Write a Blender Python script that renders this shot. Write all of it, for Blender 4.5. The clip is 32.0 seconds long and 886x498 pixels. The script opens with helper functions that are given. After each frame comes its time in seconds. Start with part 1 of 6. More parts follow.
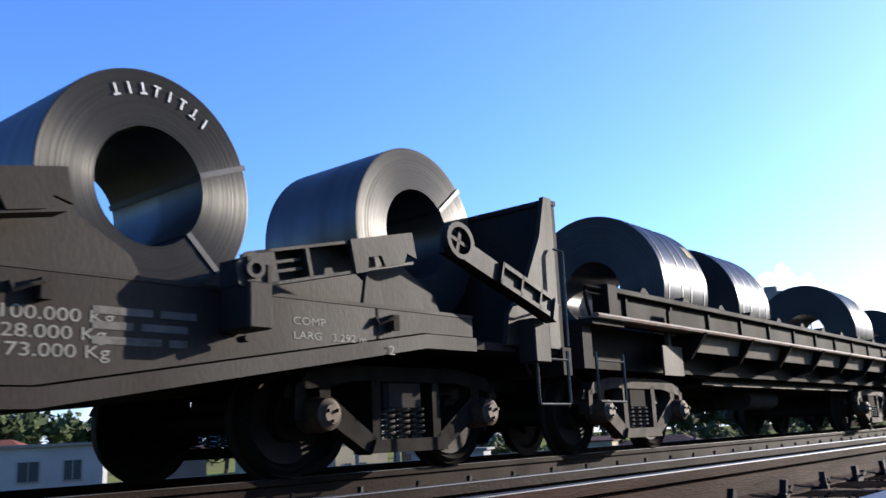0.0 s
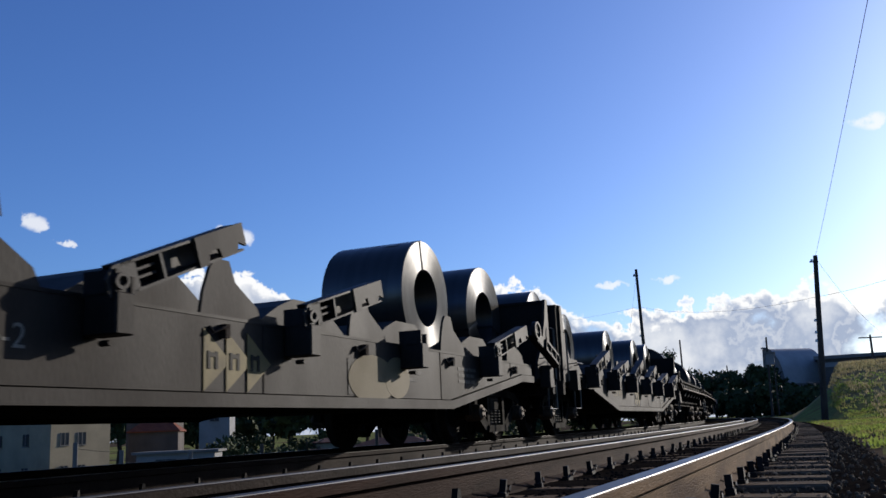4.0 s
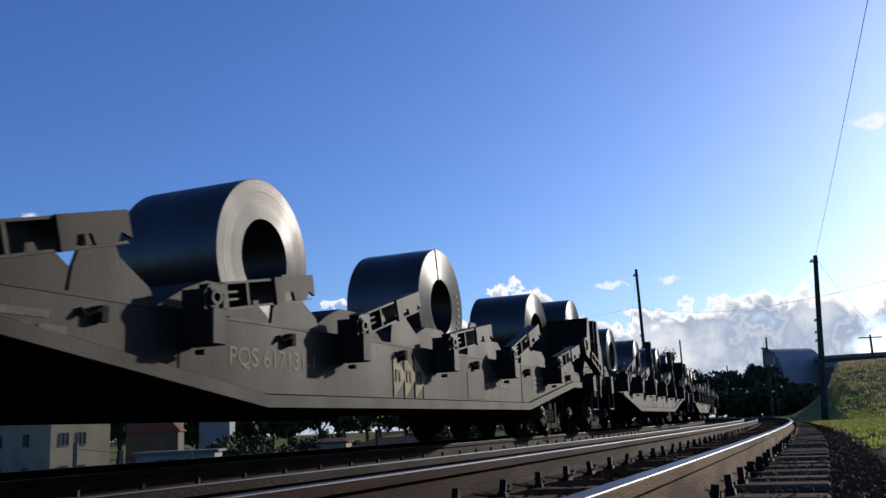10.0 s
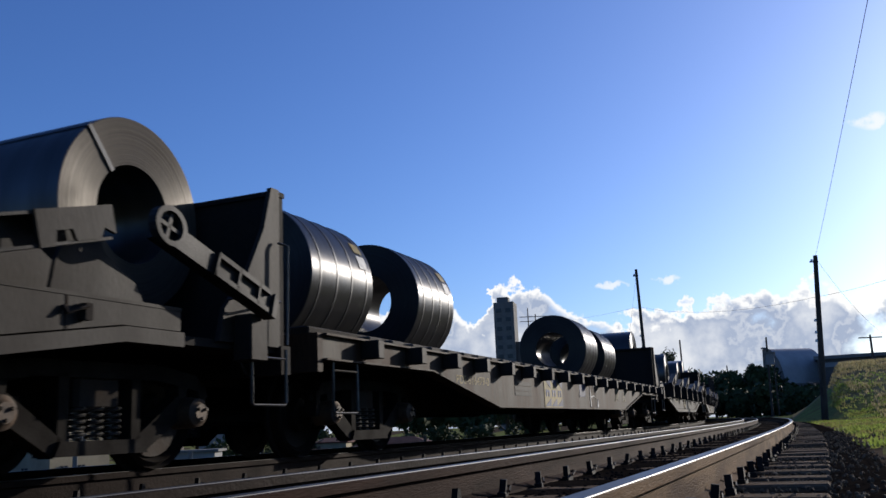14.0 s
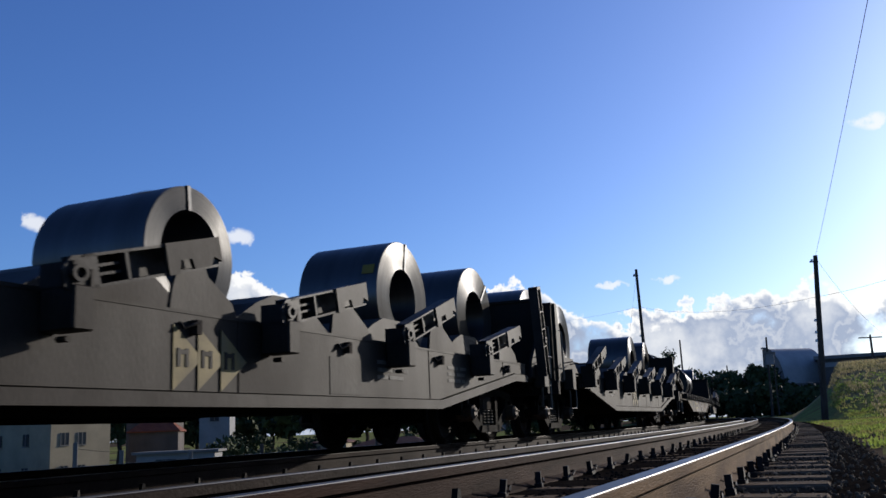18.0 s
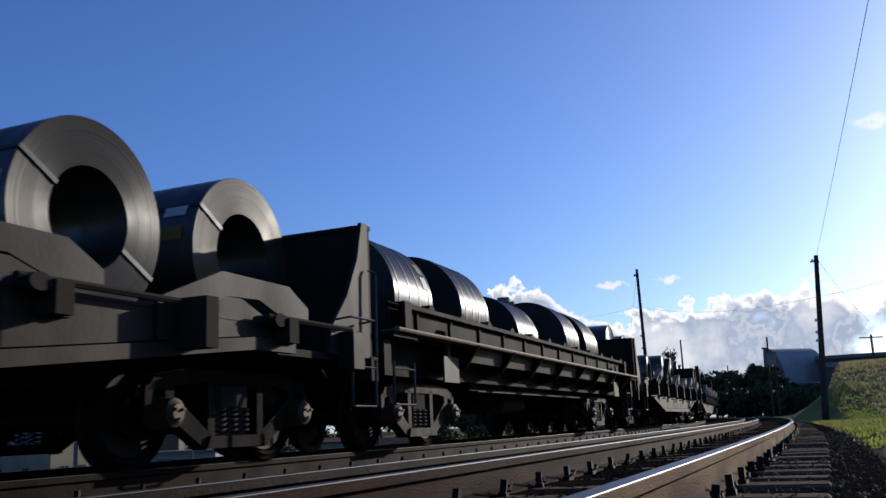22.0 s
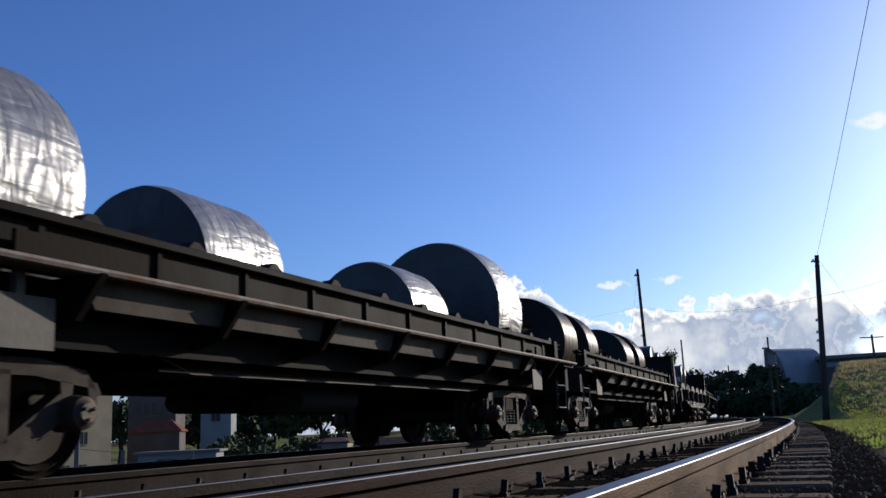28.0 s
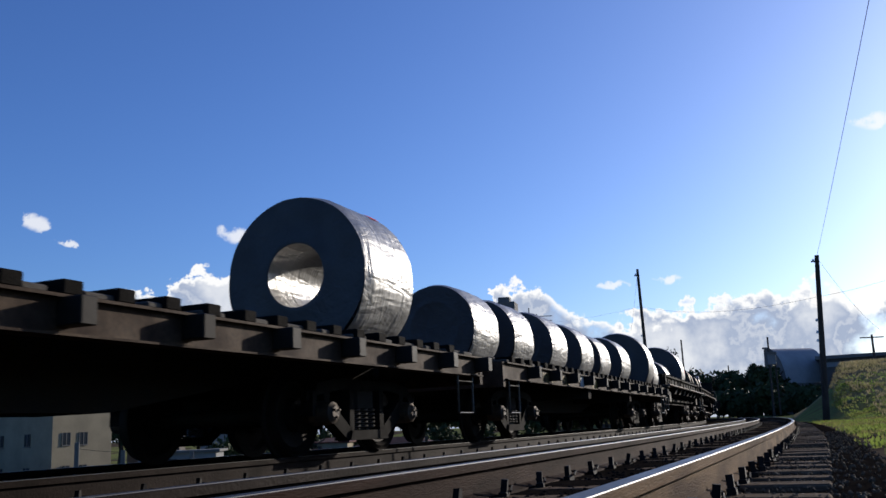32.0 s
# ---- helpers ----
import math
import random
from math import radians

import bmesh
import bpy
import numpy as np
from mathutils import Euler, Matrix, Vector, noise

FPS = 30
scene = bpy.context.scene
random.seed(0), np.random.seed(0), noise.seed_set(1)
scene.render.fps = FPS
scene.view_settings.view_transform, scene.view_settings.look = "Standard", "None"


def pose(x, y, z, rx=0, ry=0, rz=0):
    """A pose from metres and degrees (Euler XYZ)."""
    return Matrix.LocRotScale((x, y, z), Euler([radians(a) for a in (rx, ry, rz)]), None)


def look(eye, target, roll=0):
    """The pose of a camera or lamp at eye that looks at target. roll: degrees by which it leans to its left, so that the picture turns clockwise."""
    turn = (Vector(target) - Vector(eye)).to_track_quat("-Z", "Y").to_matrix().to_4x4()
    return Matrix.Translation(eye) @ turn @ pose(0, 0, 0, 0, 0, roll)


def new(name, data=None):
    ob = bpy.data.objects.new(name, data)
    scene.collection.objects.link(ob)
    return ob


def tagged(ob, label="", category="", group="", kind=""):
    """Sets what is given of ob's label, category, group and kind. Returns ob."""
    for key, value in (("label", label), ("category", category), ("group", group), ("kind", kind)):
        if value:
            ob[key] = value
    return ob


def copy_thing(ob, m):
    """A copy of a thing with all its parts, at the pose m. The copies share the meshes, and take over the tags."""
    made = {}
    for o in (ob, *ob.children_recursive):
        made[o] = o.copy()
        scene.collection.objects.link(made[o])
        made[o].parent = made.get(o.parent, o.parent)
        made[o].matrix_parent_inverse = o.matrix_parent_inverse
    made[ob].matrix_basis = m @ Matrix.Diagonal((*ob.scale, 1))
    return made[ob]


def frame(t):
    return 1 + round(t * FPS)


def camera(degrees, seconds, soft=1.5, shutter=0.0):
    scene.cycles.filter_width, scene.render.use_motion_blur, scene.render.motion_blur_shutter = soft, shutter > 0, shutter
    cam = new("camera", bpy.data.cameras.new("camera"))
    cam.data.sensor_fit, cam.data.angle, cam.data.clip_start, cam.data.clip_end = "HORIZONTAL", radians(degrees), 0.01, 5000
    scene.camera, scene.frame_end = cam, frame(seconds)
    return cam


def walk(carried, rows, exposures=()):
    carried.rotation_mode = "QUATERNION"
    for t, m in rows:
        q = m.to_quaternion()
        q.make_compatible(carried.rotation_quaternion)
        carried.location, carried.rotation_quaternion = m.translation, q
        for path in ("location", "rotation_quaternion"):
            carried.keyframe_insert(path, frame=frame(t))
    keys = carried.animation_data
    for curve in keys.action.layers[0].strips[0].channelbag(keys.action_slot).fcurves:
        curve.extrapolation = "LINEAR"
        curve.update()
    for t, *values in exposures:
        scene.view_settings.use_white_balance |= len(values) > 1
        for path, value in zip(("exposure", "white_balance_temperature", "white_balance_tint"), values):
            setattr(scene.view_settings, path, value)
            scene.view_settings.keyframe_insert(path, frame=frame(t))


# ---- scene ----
# ---- camera: low beside the line, panned to the right, then still ----
EYE = (0.0, 0.0, 0.195)


def aim(az, pitch, roll, eye=EYE):
    a, p = radians(az), radians(pitch)
    way = Vector((math.sin(a) * math.cos(p), math.cos(a) * math.cos(p), math.sin(p)))
    return look(eye, Vector(eye) + way * 10, roll)


cam = camera(52.0, 32.0, soft=1.5, shutter=0.12)
walk(cam, [
    (0.0, aim(-16.2, 11.84, -2.8)), (0.1, aim(-14.1, 11.7, -2.65)), (0.2, aim(-12.1, 11.6, -2.55)), (0.3, aim(-10.3, 11.55, -2.6)), (0.4, aim(-8.7, 11.5, -2.65)),
    (0.5, aim(-7.6, 11.46, -2.6)), (0.7, aim(-6.1, 11.4, -2.5)), (0.9, aim(-4.9, 11.35, -2.5)), (1.1, aim(-3.75, 11.3, -2.45)), (1.35, aim(-2.3, 11.25, -2.45)),
    (1.6, aim(-1.0, 11.2, -2.45)), (2.0, aim(0.0, 11.19, -2.5)), (2.5, aim(0.0, 11.19, -2.5)),
    (17.0, aim(0.0, 11.19, -2.5)), (27.0, aim(-0.08, 11.19, -2.5)), (32.0, aim(-0.08, 11.19, -2.5)),
], exposures=[(0.0, 2.6), (0.2, 2.15), (0.5, 1.75), (1.0, 1.46), (2.0, 1.22), (32.0, 1.22)])

# ---- the curve that both lines follow ----
PHI = radians(22.82)            # heading of the line beside the camera, clockwise from +y
RC = 522.6                     # radius of the train's centre line, bending to its left
LC = 5.368                      # from the camera to that centre line
RAIL_Z = 0.028                  # top of the near line's rails above the train's
HEAD = Vector((math.sin(PHI), math.cos(PHI), 0))
LEFT = Vector((-HEAD.y, HEAD.x, 0))
CENTRE = LEFT * (LC + RC)


def track(s, lat=0.0, z=0.0):
    """A place s metres along the train's line, lat metres from its centre towards the camera."""
    th = s / RC
    c, n = math.cos(th), math.sin(th)
    w = LEFT * -(RC + lat)
    return CENTRE + Vector((w.x * c - w.y * n, w.x * n + w.y * c, z))


def on_track(s, lat=0.0, z=0.0):
    """A pose there: x ahead, y to the left, z up."""
    p = track(s, lat, z)
    return pose(p.x, p.y, p.z, 0, 0, 90 - math.degrees(PHI) + math.degrees(s / RC))


# ---- daylight ----
SUN_AZ, SUN_EL = radians(47.4), radians(15)
SUN_POWER, SKY_STRENGTH = 2.0, 0.07
world = bpy.data.worlds.new("sky")
scene.world = world
world.use_nodes = True

wn = world.node_tree
wn.nodes.clear()


def wnode(kind, **sets):
    nd = wn.nodes.new(kind)
    for key, value in sets.items():
        setattr(nd, key, value)
    return nd


def feed(socket, v):
    if isinstance(v, (int, float)):
        socket.default_value = v
    else:
        wn.links.new(v, socket)


def wmath(op, a, b=None, c=None, clamp=False):
    nd = wnode("ShaderNodeMath", operation=op, use_clamp=clamp)
    for i, v in enumerate((a, b, c)):
        if v is not None:
            feed(nd.inputs[i], v)
    return nd.outputs[0]


def span(v, a, b):
    """0 below a, 1 above b, smooth between."""
    nd = wnode("ShaderNodeMapRange", interpolation_type="SMOOTHSTEP")
    feed(nd.inputs["Value"], v)
    nd.inputs["From Min"].default_value, nd.inputs["From Max"].default_value = a, b
    return nd.outputs[0]


sky = wnode("ShaderNodeTexSky", sky_type="NISHITA", sun_disc=False, sun_elevation=SUN_EL, sun_rotation=SUN_AZ,
            altitude=700, air_density=1.0, dust_density=1.8, ozone_density=6.0)
co = wnode("ShaderNodeTexCoord")
xyz = wnode("ShaderNodeSeparateXYZ")
wn.links.new(co.outputs["Generated"], xyz.inputs[0])
puff = wnode("ShaderNodeTexNoise")
puff.inputs["Scale"].default_value, puff.inputs["Detail"].default_value, puff.inputs["Roughness"].default_value = 40, 9, 0.58
wn.links.new(co.outputs["Generated"], puff.inputs["Vector"])
billow = wnode("ShaderNodeTexNoise")
billow.inputs["Scale"].default_value, billow.inputs["Detail"].default_value = 14, 6
wn.links.new(co.outputs["Generated"], billow.inputs["Vector"])
wobble = wmath("SUBTRACT", puff.outputs["Fac"], 0.5)
az = wmath("MULTIPLY", wmath("ARCTAN2", xyz.outputs[0], xyz.outputs[1]), 180 / math.pi)
el = wmath("MULTIPLY", wmath("ARCSINE", xyz.outputs[2]), 180 / math.pi)
az_w = wmath("ADD", az, wmath("MULTIPLY", wobble, 3.2))
el_w = wmath("ADD", el, wmath("MULTIPLY", wobble, -4.6))
# tops of the cumulus bank round the horizon: azimuth, elevation
TOPS = ((-32.1, 6.2), (-26.0, 7.3), (-22.0, 7.8), (-18.2, 8.9), (-15.3, 10.2), (-12.0, 9.5), (-10.1, 8.7), (-8.7, 7.4), (-7.6, 6.8), (-6.6, 8.3), (-5.3, 8.3), (-3.6, 6.9), (-2.1, 7.5), (-0.3, 8.2), (1.4, 6.5),
        (3.4, 8.8), (5.9, 8.7), (7.5, 7.1), (9.3, 6.7), (10.4, 5.9), (12.1, 6.4), (14.4, 6.7), (16.1, 7.0), (18.9, 7.4), (20.4, 7.0), (23.0, 7.3), (24.8, 5.8), (25.9, 6.1), (31.7, 6.7))
ramp = wnode("ShaderNodeValToRGB")
stops = ramp.color_ramp.elements
while len(stops) < len(TOPS):
    stops.new(0.5)
for stop, (a, e) in zip(stops, TOPS):
    stop.position = (a + 33) / 66
    stop.color = (e / 20, e / 20, e / 20, 1)
feed(ramp.inputs[0], wmath("DIVIDE", wmath("ADD", az_w, 33), 66))
tops = wmath("MULTIPLY", ramp.outputs[0], 20.0)
depth = wmath("SUBTRACT", tops, el_w)
bank = span(depth, 0.0, 0.26)
thin = span(billow.outputs["Fac"], 0.3, 0.44)
bank = wmath("MULTIPLY", bank, wmath("MAXIMUM", thin, span(depth, 1.4, 0.13)))
mask = bank
for a, e, ra, re in ((-13.1, 12.3, 1.0, 0.5), (-24.9, 12.8, 0.75, 0.45), (-23.1, 11.7, 0.4, 0.25), (10.5, 8.3, 1.0, 0.27), (14.0, 8.4, 0.7, 0.3), (26.5, 16.3, 0.9, 0.5)):
    dx = wmath("DIVIDE", wmath("SUBTRACT", az_w, a), ra)
    dy = wmath("DIVIDE", wmath("SUBTRACT", wmath("ADD", el, wmath("MULTIPLY", wobble, -1.5)), e), re)
    dist = wmath("ADD", wmath("MULTIPLY", dx, dx), wmath("MULTIPLY", dy, dy))
    mask = wmath("MAXIMUM", mask, wmath("MULTIPLY", span(dist, 1.3, 0.2), 0.75))
# cloud colour: bright rims, blue-grey bodies
tone = wnode("ShaderNodeValToRGB")
tone.color_ramp.elements[0].color, tone.color_ramp.elements[1].color = (0.38, 0.45, 0.60, 1), (1.0, 1.0, 1.0, 1)
tone.color_ramp.elements[0].position, tone.color_ramp.elements[1].position = 0.22, 0.85
seams = wmath("MULTIPLY", span(wmath("ABSOLUTE", wmath("SUBTRACT", wmath("ADD", billow.outputs["Fac"], wmath("MULTIPLY", wobble, 0.35)), 0.47)), 0.04, 0.004), 0.22)
rim = wmath("MULTIPLY", span(depth, 1.0, 0.1), 0.85)
lit = wmath("ADD", wmath("ADD", wmath("MULTIPLY", puff.outputs["Fac"], 0.6), rim), wmath("SUBTRACT", wmath("ADD", wmath("MULTIPLY", span(billow.outputs["Fac"], 0.45, 0.66), 0.4), seams), 0.14), clamp=True)
wn.links.new(lit, tone.inputs[0])
bg = wnode("ShaderNodeBackground")
bg.inputs[1].default_value = SKY_STRENGTH
deep = wnode("ShaderNodeHueSaturation")
deep.inputs["Saturation"].default_value, deep.inputs["Value"].default_value = 1.06, 1.0
deep.inputs["Hue"].default_value = 0.512
wn.links.new(sky.outputs[0], deep.inputs["Color"])
wn.links.new(deep.outputs[0], bg.inputs[0])
cl = wnode("ShaderNodeBackground")
cl.inputs[1].default_value = 0.43
wn.links.new(tone.outputs[0], cl.inputs[0])
mixed = wnode("ShaderNodeMixShader")
front = span(wmath("ABSOLUTE", az), 85.0, 60.0)
feed(mixed.inputs[0], wmath("MULTIPLY", wmath("MULTIPLY", mask, front), 0.98, clamp=True))
wn.links.new(bg.outputs[0], mixed.inputs[1])
wn.links.new(cl.outputs[0], mixed.inputs[2])
out = wnode("ShaderNodeOutputWorld")
wn.links.new(mixed.outputs[0], out.inputs[0])

sun = new("sun", bpy.data.lights.new("sun", "SUN"))
sun.data.energy, sun.data.angle, sun.data.color = SUN_POWER, radians(0.53), (1.0, 0.92, 0.82)
sun.matrix_world = look((0, 0, 60), (-math.sin(SUN_AZ) * math.cos(SUN_EL), -math.cos(SUN_AZ) * math.cos(SUN_EL), 60 - math.sin(SUN_EL)))

# ---- materials ----
def material(name, base, rough=0.6, metal=0.0, var=0.25, scale=3.0, fine=40.0, bump=0.1, tint=None, streak=None, spec=0.2):
    """A painted, stained or bare surface: base colour with large stains, fine grain and a little relief.
    tint: colour of the stains; streak: stretch of the stains along x, y, z."""
    m = bpy.data.materials.new(name)
    m.use_nodes = True
    nt = m.node_tree
    bsdf = nt.nodes["Principled BSDF"]
    bsdf.inputs["Roughness"].default_value, bsdf.inputs["Metallic"].default_value = rough, metal
    bsdf.inputs["Specular IOR Level"].default_value = spec
    co = nt.nodes.new("ShaderNodeTexCoord")
    mp = nt.nodes.new("ShaderNodeMapping")
    mp.inputs["Scale"].default_value = streak or (1, 1, 1)
    nt.links.new(co.outputs["Object"], mp.inputs[0])
    info = nt.nodes.new("ShaderNodeObjectInfo")
    shift = nt.nodes.new("ShaderNodeVectorMath")
    shift.operation = "ADD"
    mul = nt.nodes.new("ShaderNodeMath")
    mul.operation, mul.inputs[1].default_value = "MULTIPLY", 37.0
    nt.links.new(info.outputs["Random"], mul.inputs[0])
    nt.links.new(mp.outputs[0], shift.inputs[0])
    nt.links.new(mul.outputs[0], shift.inputs[1])
    big = nt.nodes.new("ShaderNodeTexNoise")
    big.inputs["Scale"].default_value, big.inputs["Detail"].default_value = scale, 6
    small = nt.nodes.new("ShaderNodeTexNoise")
    small.inputs["Scale"].default_value, small.inputs["Detail"].default_value = fine, 4
    nt.links.new(shift.outputs[0], big.inputs["Vector"])
    nt.links.new(shift.outputs[0], small.inputs["Vector"])
    ramp = nt.nodes.new("ShaderNodeValToRGB")
    ramp.color_ramp.elements[0].position, ramp.color_ramp.elements[1].position = 0.38, 0.68
    t = tint or [c * (1 - var) for c in base]
    ramp.color_ramp.elements[0].color, ramp.color_ramp.elements[1].color = (*base, 1), (*t, 1)
    nt.links.new(big.outputs["Fac"], ramp.inputs[0])
    mix = nt.nodes.new("ShaderNodeMixRGB")
    mix.blend_type, mix.inputs[0].default_value = "MULTIPLY", min(1.0, var * 1.6)
    nt.links.new(ramp.outputs[0], mix.inputs[1])
    nt.links.new(small.outputs["Fac"], mix.inputs[2])
    gain = nt.nodes.new("ShaderNodeMixRGB")
    gain.blend_type, gain.inputs[0].default_value = "MULTIPLY", 1.0
    g = 1 + min(1.0, var * 1.6) * 0.9
    gain.inputs[2].default_value = (g, g, g, 1)
    nt.links.new(mix.outputs[0], gain.inputs[1])
    nt.links.new(gain.outputs[0], bsdf.inputs["Base Color"])
    rr = nt.nodes.new("ShaderNodeMapRange")
    rr.inputs["To Min"].default_value, rr.inputs["To Max"].default_value = max(0.05, rough - 0.12), min(1, rough + 0.15)
    nt.links.new(big.outputs["Fac"], rr.inputs["Value"])
    nt.links.new(rr.outputs[0], bsdf.inputs["Roughness"])
    if bump:
        bp = nt.nodes.new("ShaderNodeBump")
        bp.inputs["Strength"].default_value, bp.inputs["Distance"].default_value = bump, 0.02
        nt.links.new(small.outputs["Fac"], bp.inputs["Height"])
        nt.links.new(bp.outputs[0], bsdf.inputs["Normal"])
    return m


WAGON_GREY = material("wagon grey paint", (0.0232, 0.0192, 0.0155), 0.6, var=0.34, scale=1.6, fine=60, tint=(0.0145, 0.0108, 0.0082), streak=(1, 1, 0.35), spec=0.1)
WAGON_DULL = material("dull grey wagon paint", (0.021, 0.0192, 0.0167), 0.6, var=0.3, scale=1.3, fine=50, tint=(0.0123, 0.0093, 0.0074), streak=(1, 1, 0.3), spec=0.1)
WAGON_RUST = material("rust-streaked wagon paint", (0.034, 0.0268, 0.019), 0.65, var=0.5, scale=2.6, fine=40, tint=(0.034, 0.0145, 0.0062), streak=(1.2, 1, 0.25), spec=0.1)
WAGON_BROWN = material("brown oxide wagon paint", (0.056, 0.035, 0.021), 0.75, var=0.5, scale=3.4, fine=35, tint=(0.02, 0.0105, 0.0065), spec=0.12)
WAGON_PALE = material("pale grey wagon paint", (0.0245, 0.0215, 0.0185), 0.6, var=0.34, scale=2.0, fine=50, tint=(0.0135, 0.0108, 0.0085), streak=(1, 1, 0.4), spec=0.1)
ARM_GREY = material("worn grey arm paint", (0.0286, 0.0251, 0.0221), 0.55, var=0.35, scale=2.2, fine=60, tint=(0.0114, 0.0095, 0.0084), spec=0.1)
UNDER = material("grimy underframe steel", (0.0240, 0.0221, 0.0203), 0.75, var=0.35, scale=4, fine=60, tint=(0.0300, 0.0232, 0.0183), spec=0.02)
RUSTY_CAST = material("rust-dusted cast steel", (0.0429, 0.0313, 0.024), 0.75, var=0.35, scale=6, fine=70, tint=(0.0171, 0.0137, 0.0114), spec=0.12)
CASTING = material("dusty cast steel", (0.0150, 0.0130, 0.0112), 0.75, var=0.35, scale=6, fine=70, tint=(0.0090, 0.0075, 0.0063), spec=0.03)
DARK_PLATE = material("dark end plate", (0.0165, 0.0156, 0.0147), 0.65, var=0.3, scale=2, fine=40, tint=(0.0225, 0.0177, 0.0147), spec=0.03)
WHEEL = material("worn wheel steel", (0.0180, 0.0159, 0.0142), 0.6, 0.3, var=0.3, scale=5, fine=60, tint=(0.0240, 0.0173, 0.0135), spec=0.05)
TREAD = material("polished tread", (0.153, 0.1462, 0.136), 0.3, 1.0, var=0.1, scale=5, bump=0)
BARE = material("bright worn steel", (0.0952, 0.0914, 0.0857), 0.4, 0.7, var=0.25, scale=9, fine=80)
PIPE = material("rusty pipe", (0.1282, 0.0758, 0.0496), 0.7, var=0.35, scale=6, fine=60, tint=(0.1748, 0.1573, 0.1399))
YELLOW = material("faded yellow paint", (0.1591, 0.1114, 0.0186), 0.6, var=0.25, scale=5, fine=60, tint=(0.1114, 0.0849, 0.0319))
BLUE = material("faded blue paint", (0.0265, 0.0319, 0.0716), 0.6, var=0.3, scale=5, fine=60)
WHITE = material("faded white lettering", (0.1439, 0.1392, 0.1206), 0.65, var=0.3, scale=14, fine=90, bump=0)
FAINT = material("nearly worn-off lettering", (0.0707, 0.0663, 0.0575), 0.7, var=0.4, scale=14, fine=90, bump=0)
CREAM = material("faded ochre mark", (0.1326, 0.1061, 0.0584), 0.7, var=0.15, scale=2, fine=50, bump=0)
RED_MARK = material("red print", (0.55, 0.06, 0.04), 0.5, var=0.1, bump=0)
TIMBER = material("weathered dark timber", (0.0267, 0.0209, 0.016), 0.85, var=0.35, scale=3, fine=50, streak=(0.3, 2, 2), bump=0.3)
# Near black: the shade in gaps and on unlit faces is in the colour.
SHADE_TIMBER = material("tarred timber", (0.009, 0.0075, 0.0062), 0.8, var=0.3, scale=5, fine=50, bump=0.3, spec=0.03)
BLOCK = material("grey timber block", (0.0685, 0.0594, 0.048), 0.85, var=0.3, scale=5, fine=50, bump=0.3)
COILS_SIDE = []


def coil_face(name, base, rough):
    """The wound edge of a coil: fine rings round the axis, in brushed steel."""
    m = material(name, base, rough, 0.3, var=0.12, scale=3, fine=30, bump=0, spec=0.12)
    nt = m.node_tree
    bsdf = nt.nodes["Principled BSDF"]
    co = nt.nodes.new("ShaderNodeTexCoord")
    sp = nt.nodes.new("ShaderNodeSeparateXYZ")
    nt.links.new(co.outputs["Object"], sp.inputs[0])
    cb = nt.nodes.new("ShaderNodeCombineXYZ")
    nt.links.new(sp.outputs[0], cb.inputs[0])
    nt.links.new(sp.outputs[2], cb.inputs[1])
    ln = nt.nodes.new("ShaderNodeVectorMath")
    ln.operation = "LENGTH"
    nt.links.new(cb.outputs[0], ln.inputs[0])
    ring = nt.nodes.new("ShaderNodeTexNoise")
    ring.noise_dimensions = "1D"
    ring.inputs["Scale"].default_value, ring.inputs["Detail"].default_value = 45, 8
    nt.links.new(ln.outputs["Value"], ring.inputs["W"])
    bp = nt.nodes.new("ShaderNodeBump")
    bp.inputs["Strength"].default_value, bp.inputs["Distance"].default_value = 0.15, 0.02
    nt.links.new(ring.outputs["Fac"], bp.inputs["Height"])
    nt.links.new(bp.outputs[0], bsdf.inputs["Normal"])
    mr = nt.nodes.new("ShaderNodeMapRange")
    mr.inputs["From Min"].default_value, mr.inputs["From Max"].default_value = 0.3, 0.7
    mr.inputs["To Min"].default_value, mr.inputs["To Max"].default_value = 0.8, 1.12
    nt.links.new(ring.outputs["Fac"], mr.inputs["Value"])
    tg = nt.nodes.new("ShaderNodeTangent")
    tg.direction_type, tg.axis = "RADIAL", "Y"
    nt.links.new(tg.outputs[0], bsdf.inputs["Tangent"])
    bsdf.inputs["Anisotropic"].default_value, bsdf.inputs["Anisotropic Rotation"].default_value = 0.9, 0.25
    bsdf.inputs["Metallic"].default_value = 0.2
    src = bsdf.inputs["Base Color"].links[0].from_socket
    mx = nt.nodes.new("ShaderNodeMixRGB")
    mx.blend_type, mx.inputs[0].default_value = "MULTIPLY", 1.0
    nt.links.new(src, mx.inputs[1])
    nt.links.new(mr.outputs[0], mx.inputs[2])
    nt.links.new(mx.outputs[0], bsdf.inputs["Base Color"])
    return m


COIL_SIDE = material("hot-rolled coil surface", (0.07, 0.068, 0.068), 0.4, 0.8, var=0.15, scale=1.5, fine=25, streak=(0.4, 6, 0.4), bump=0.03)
COIL_BROWN = material("rust-bloomed coil surface", (0.105, 0.0665, 0.035), 0.45, 0.6, var=0.3, scale=2, fine=25, streak=(0.5, 4, 0.5), tint=(0.056, 0.0455, 0.0385), bump=0.03)


def rolled(m):
    """Rolled strip: its fine grooves run round the coil, so highlights spread along the axis."""
    nt = m.node_tree
    bsdf = nt.nodes["Principled BSDF"]
    tg = nt.nodes.new("ShaderNodeTangent")
    tg.direction_type, tg.axis = "RADIAL", "Y"
    nt.links.new(tg.outputs[0], bsdf.inputs["Tangent"])
    bsdf.inputs["Anisotropic"].default_value, bsdf.inputs["Anisotropic Rotation"].default_value = 0.75, 0.25


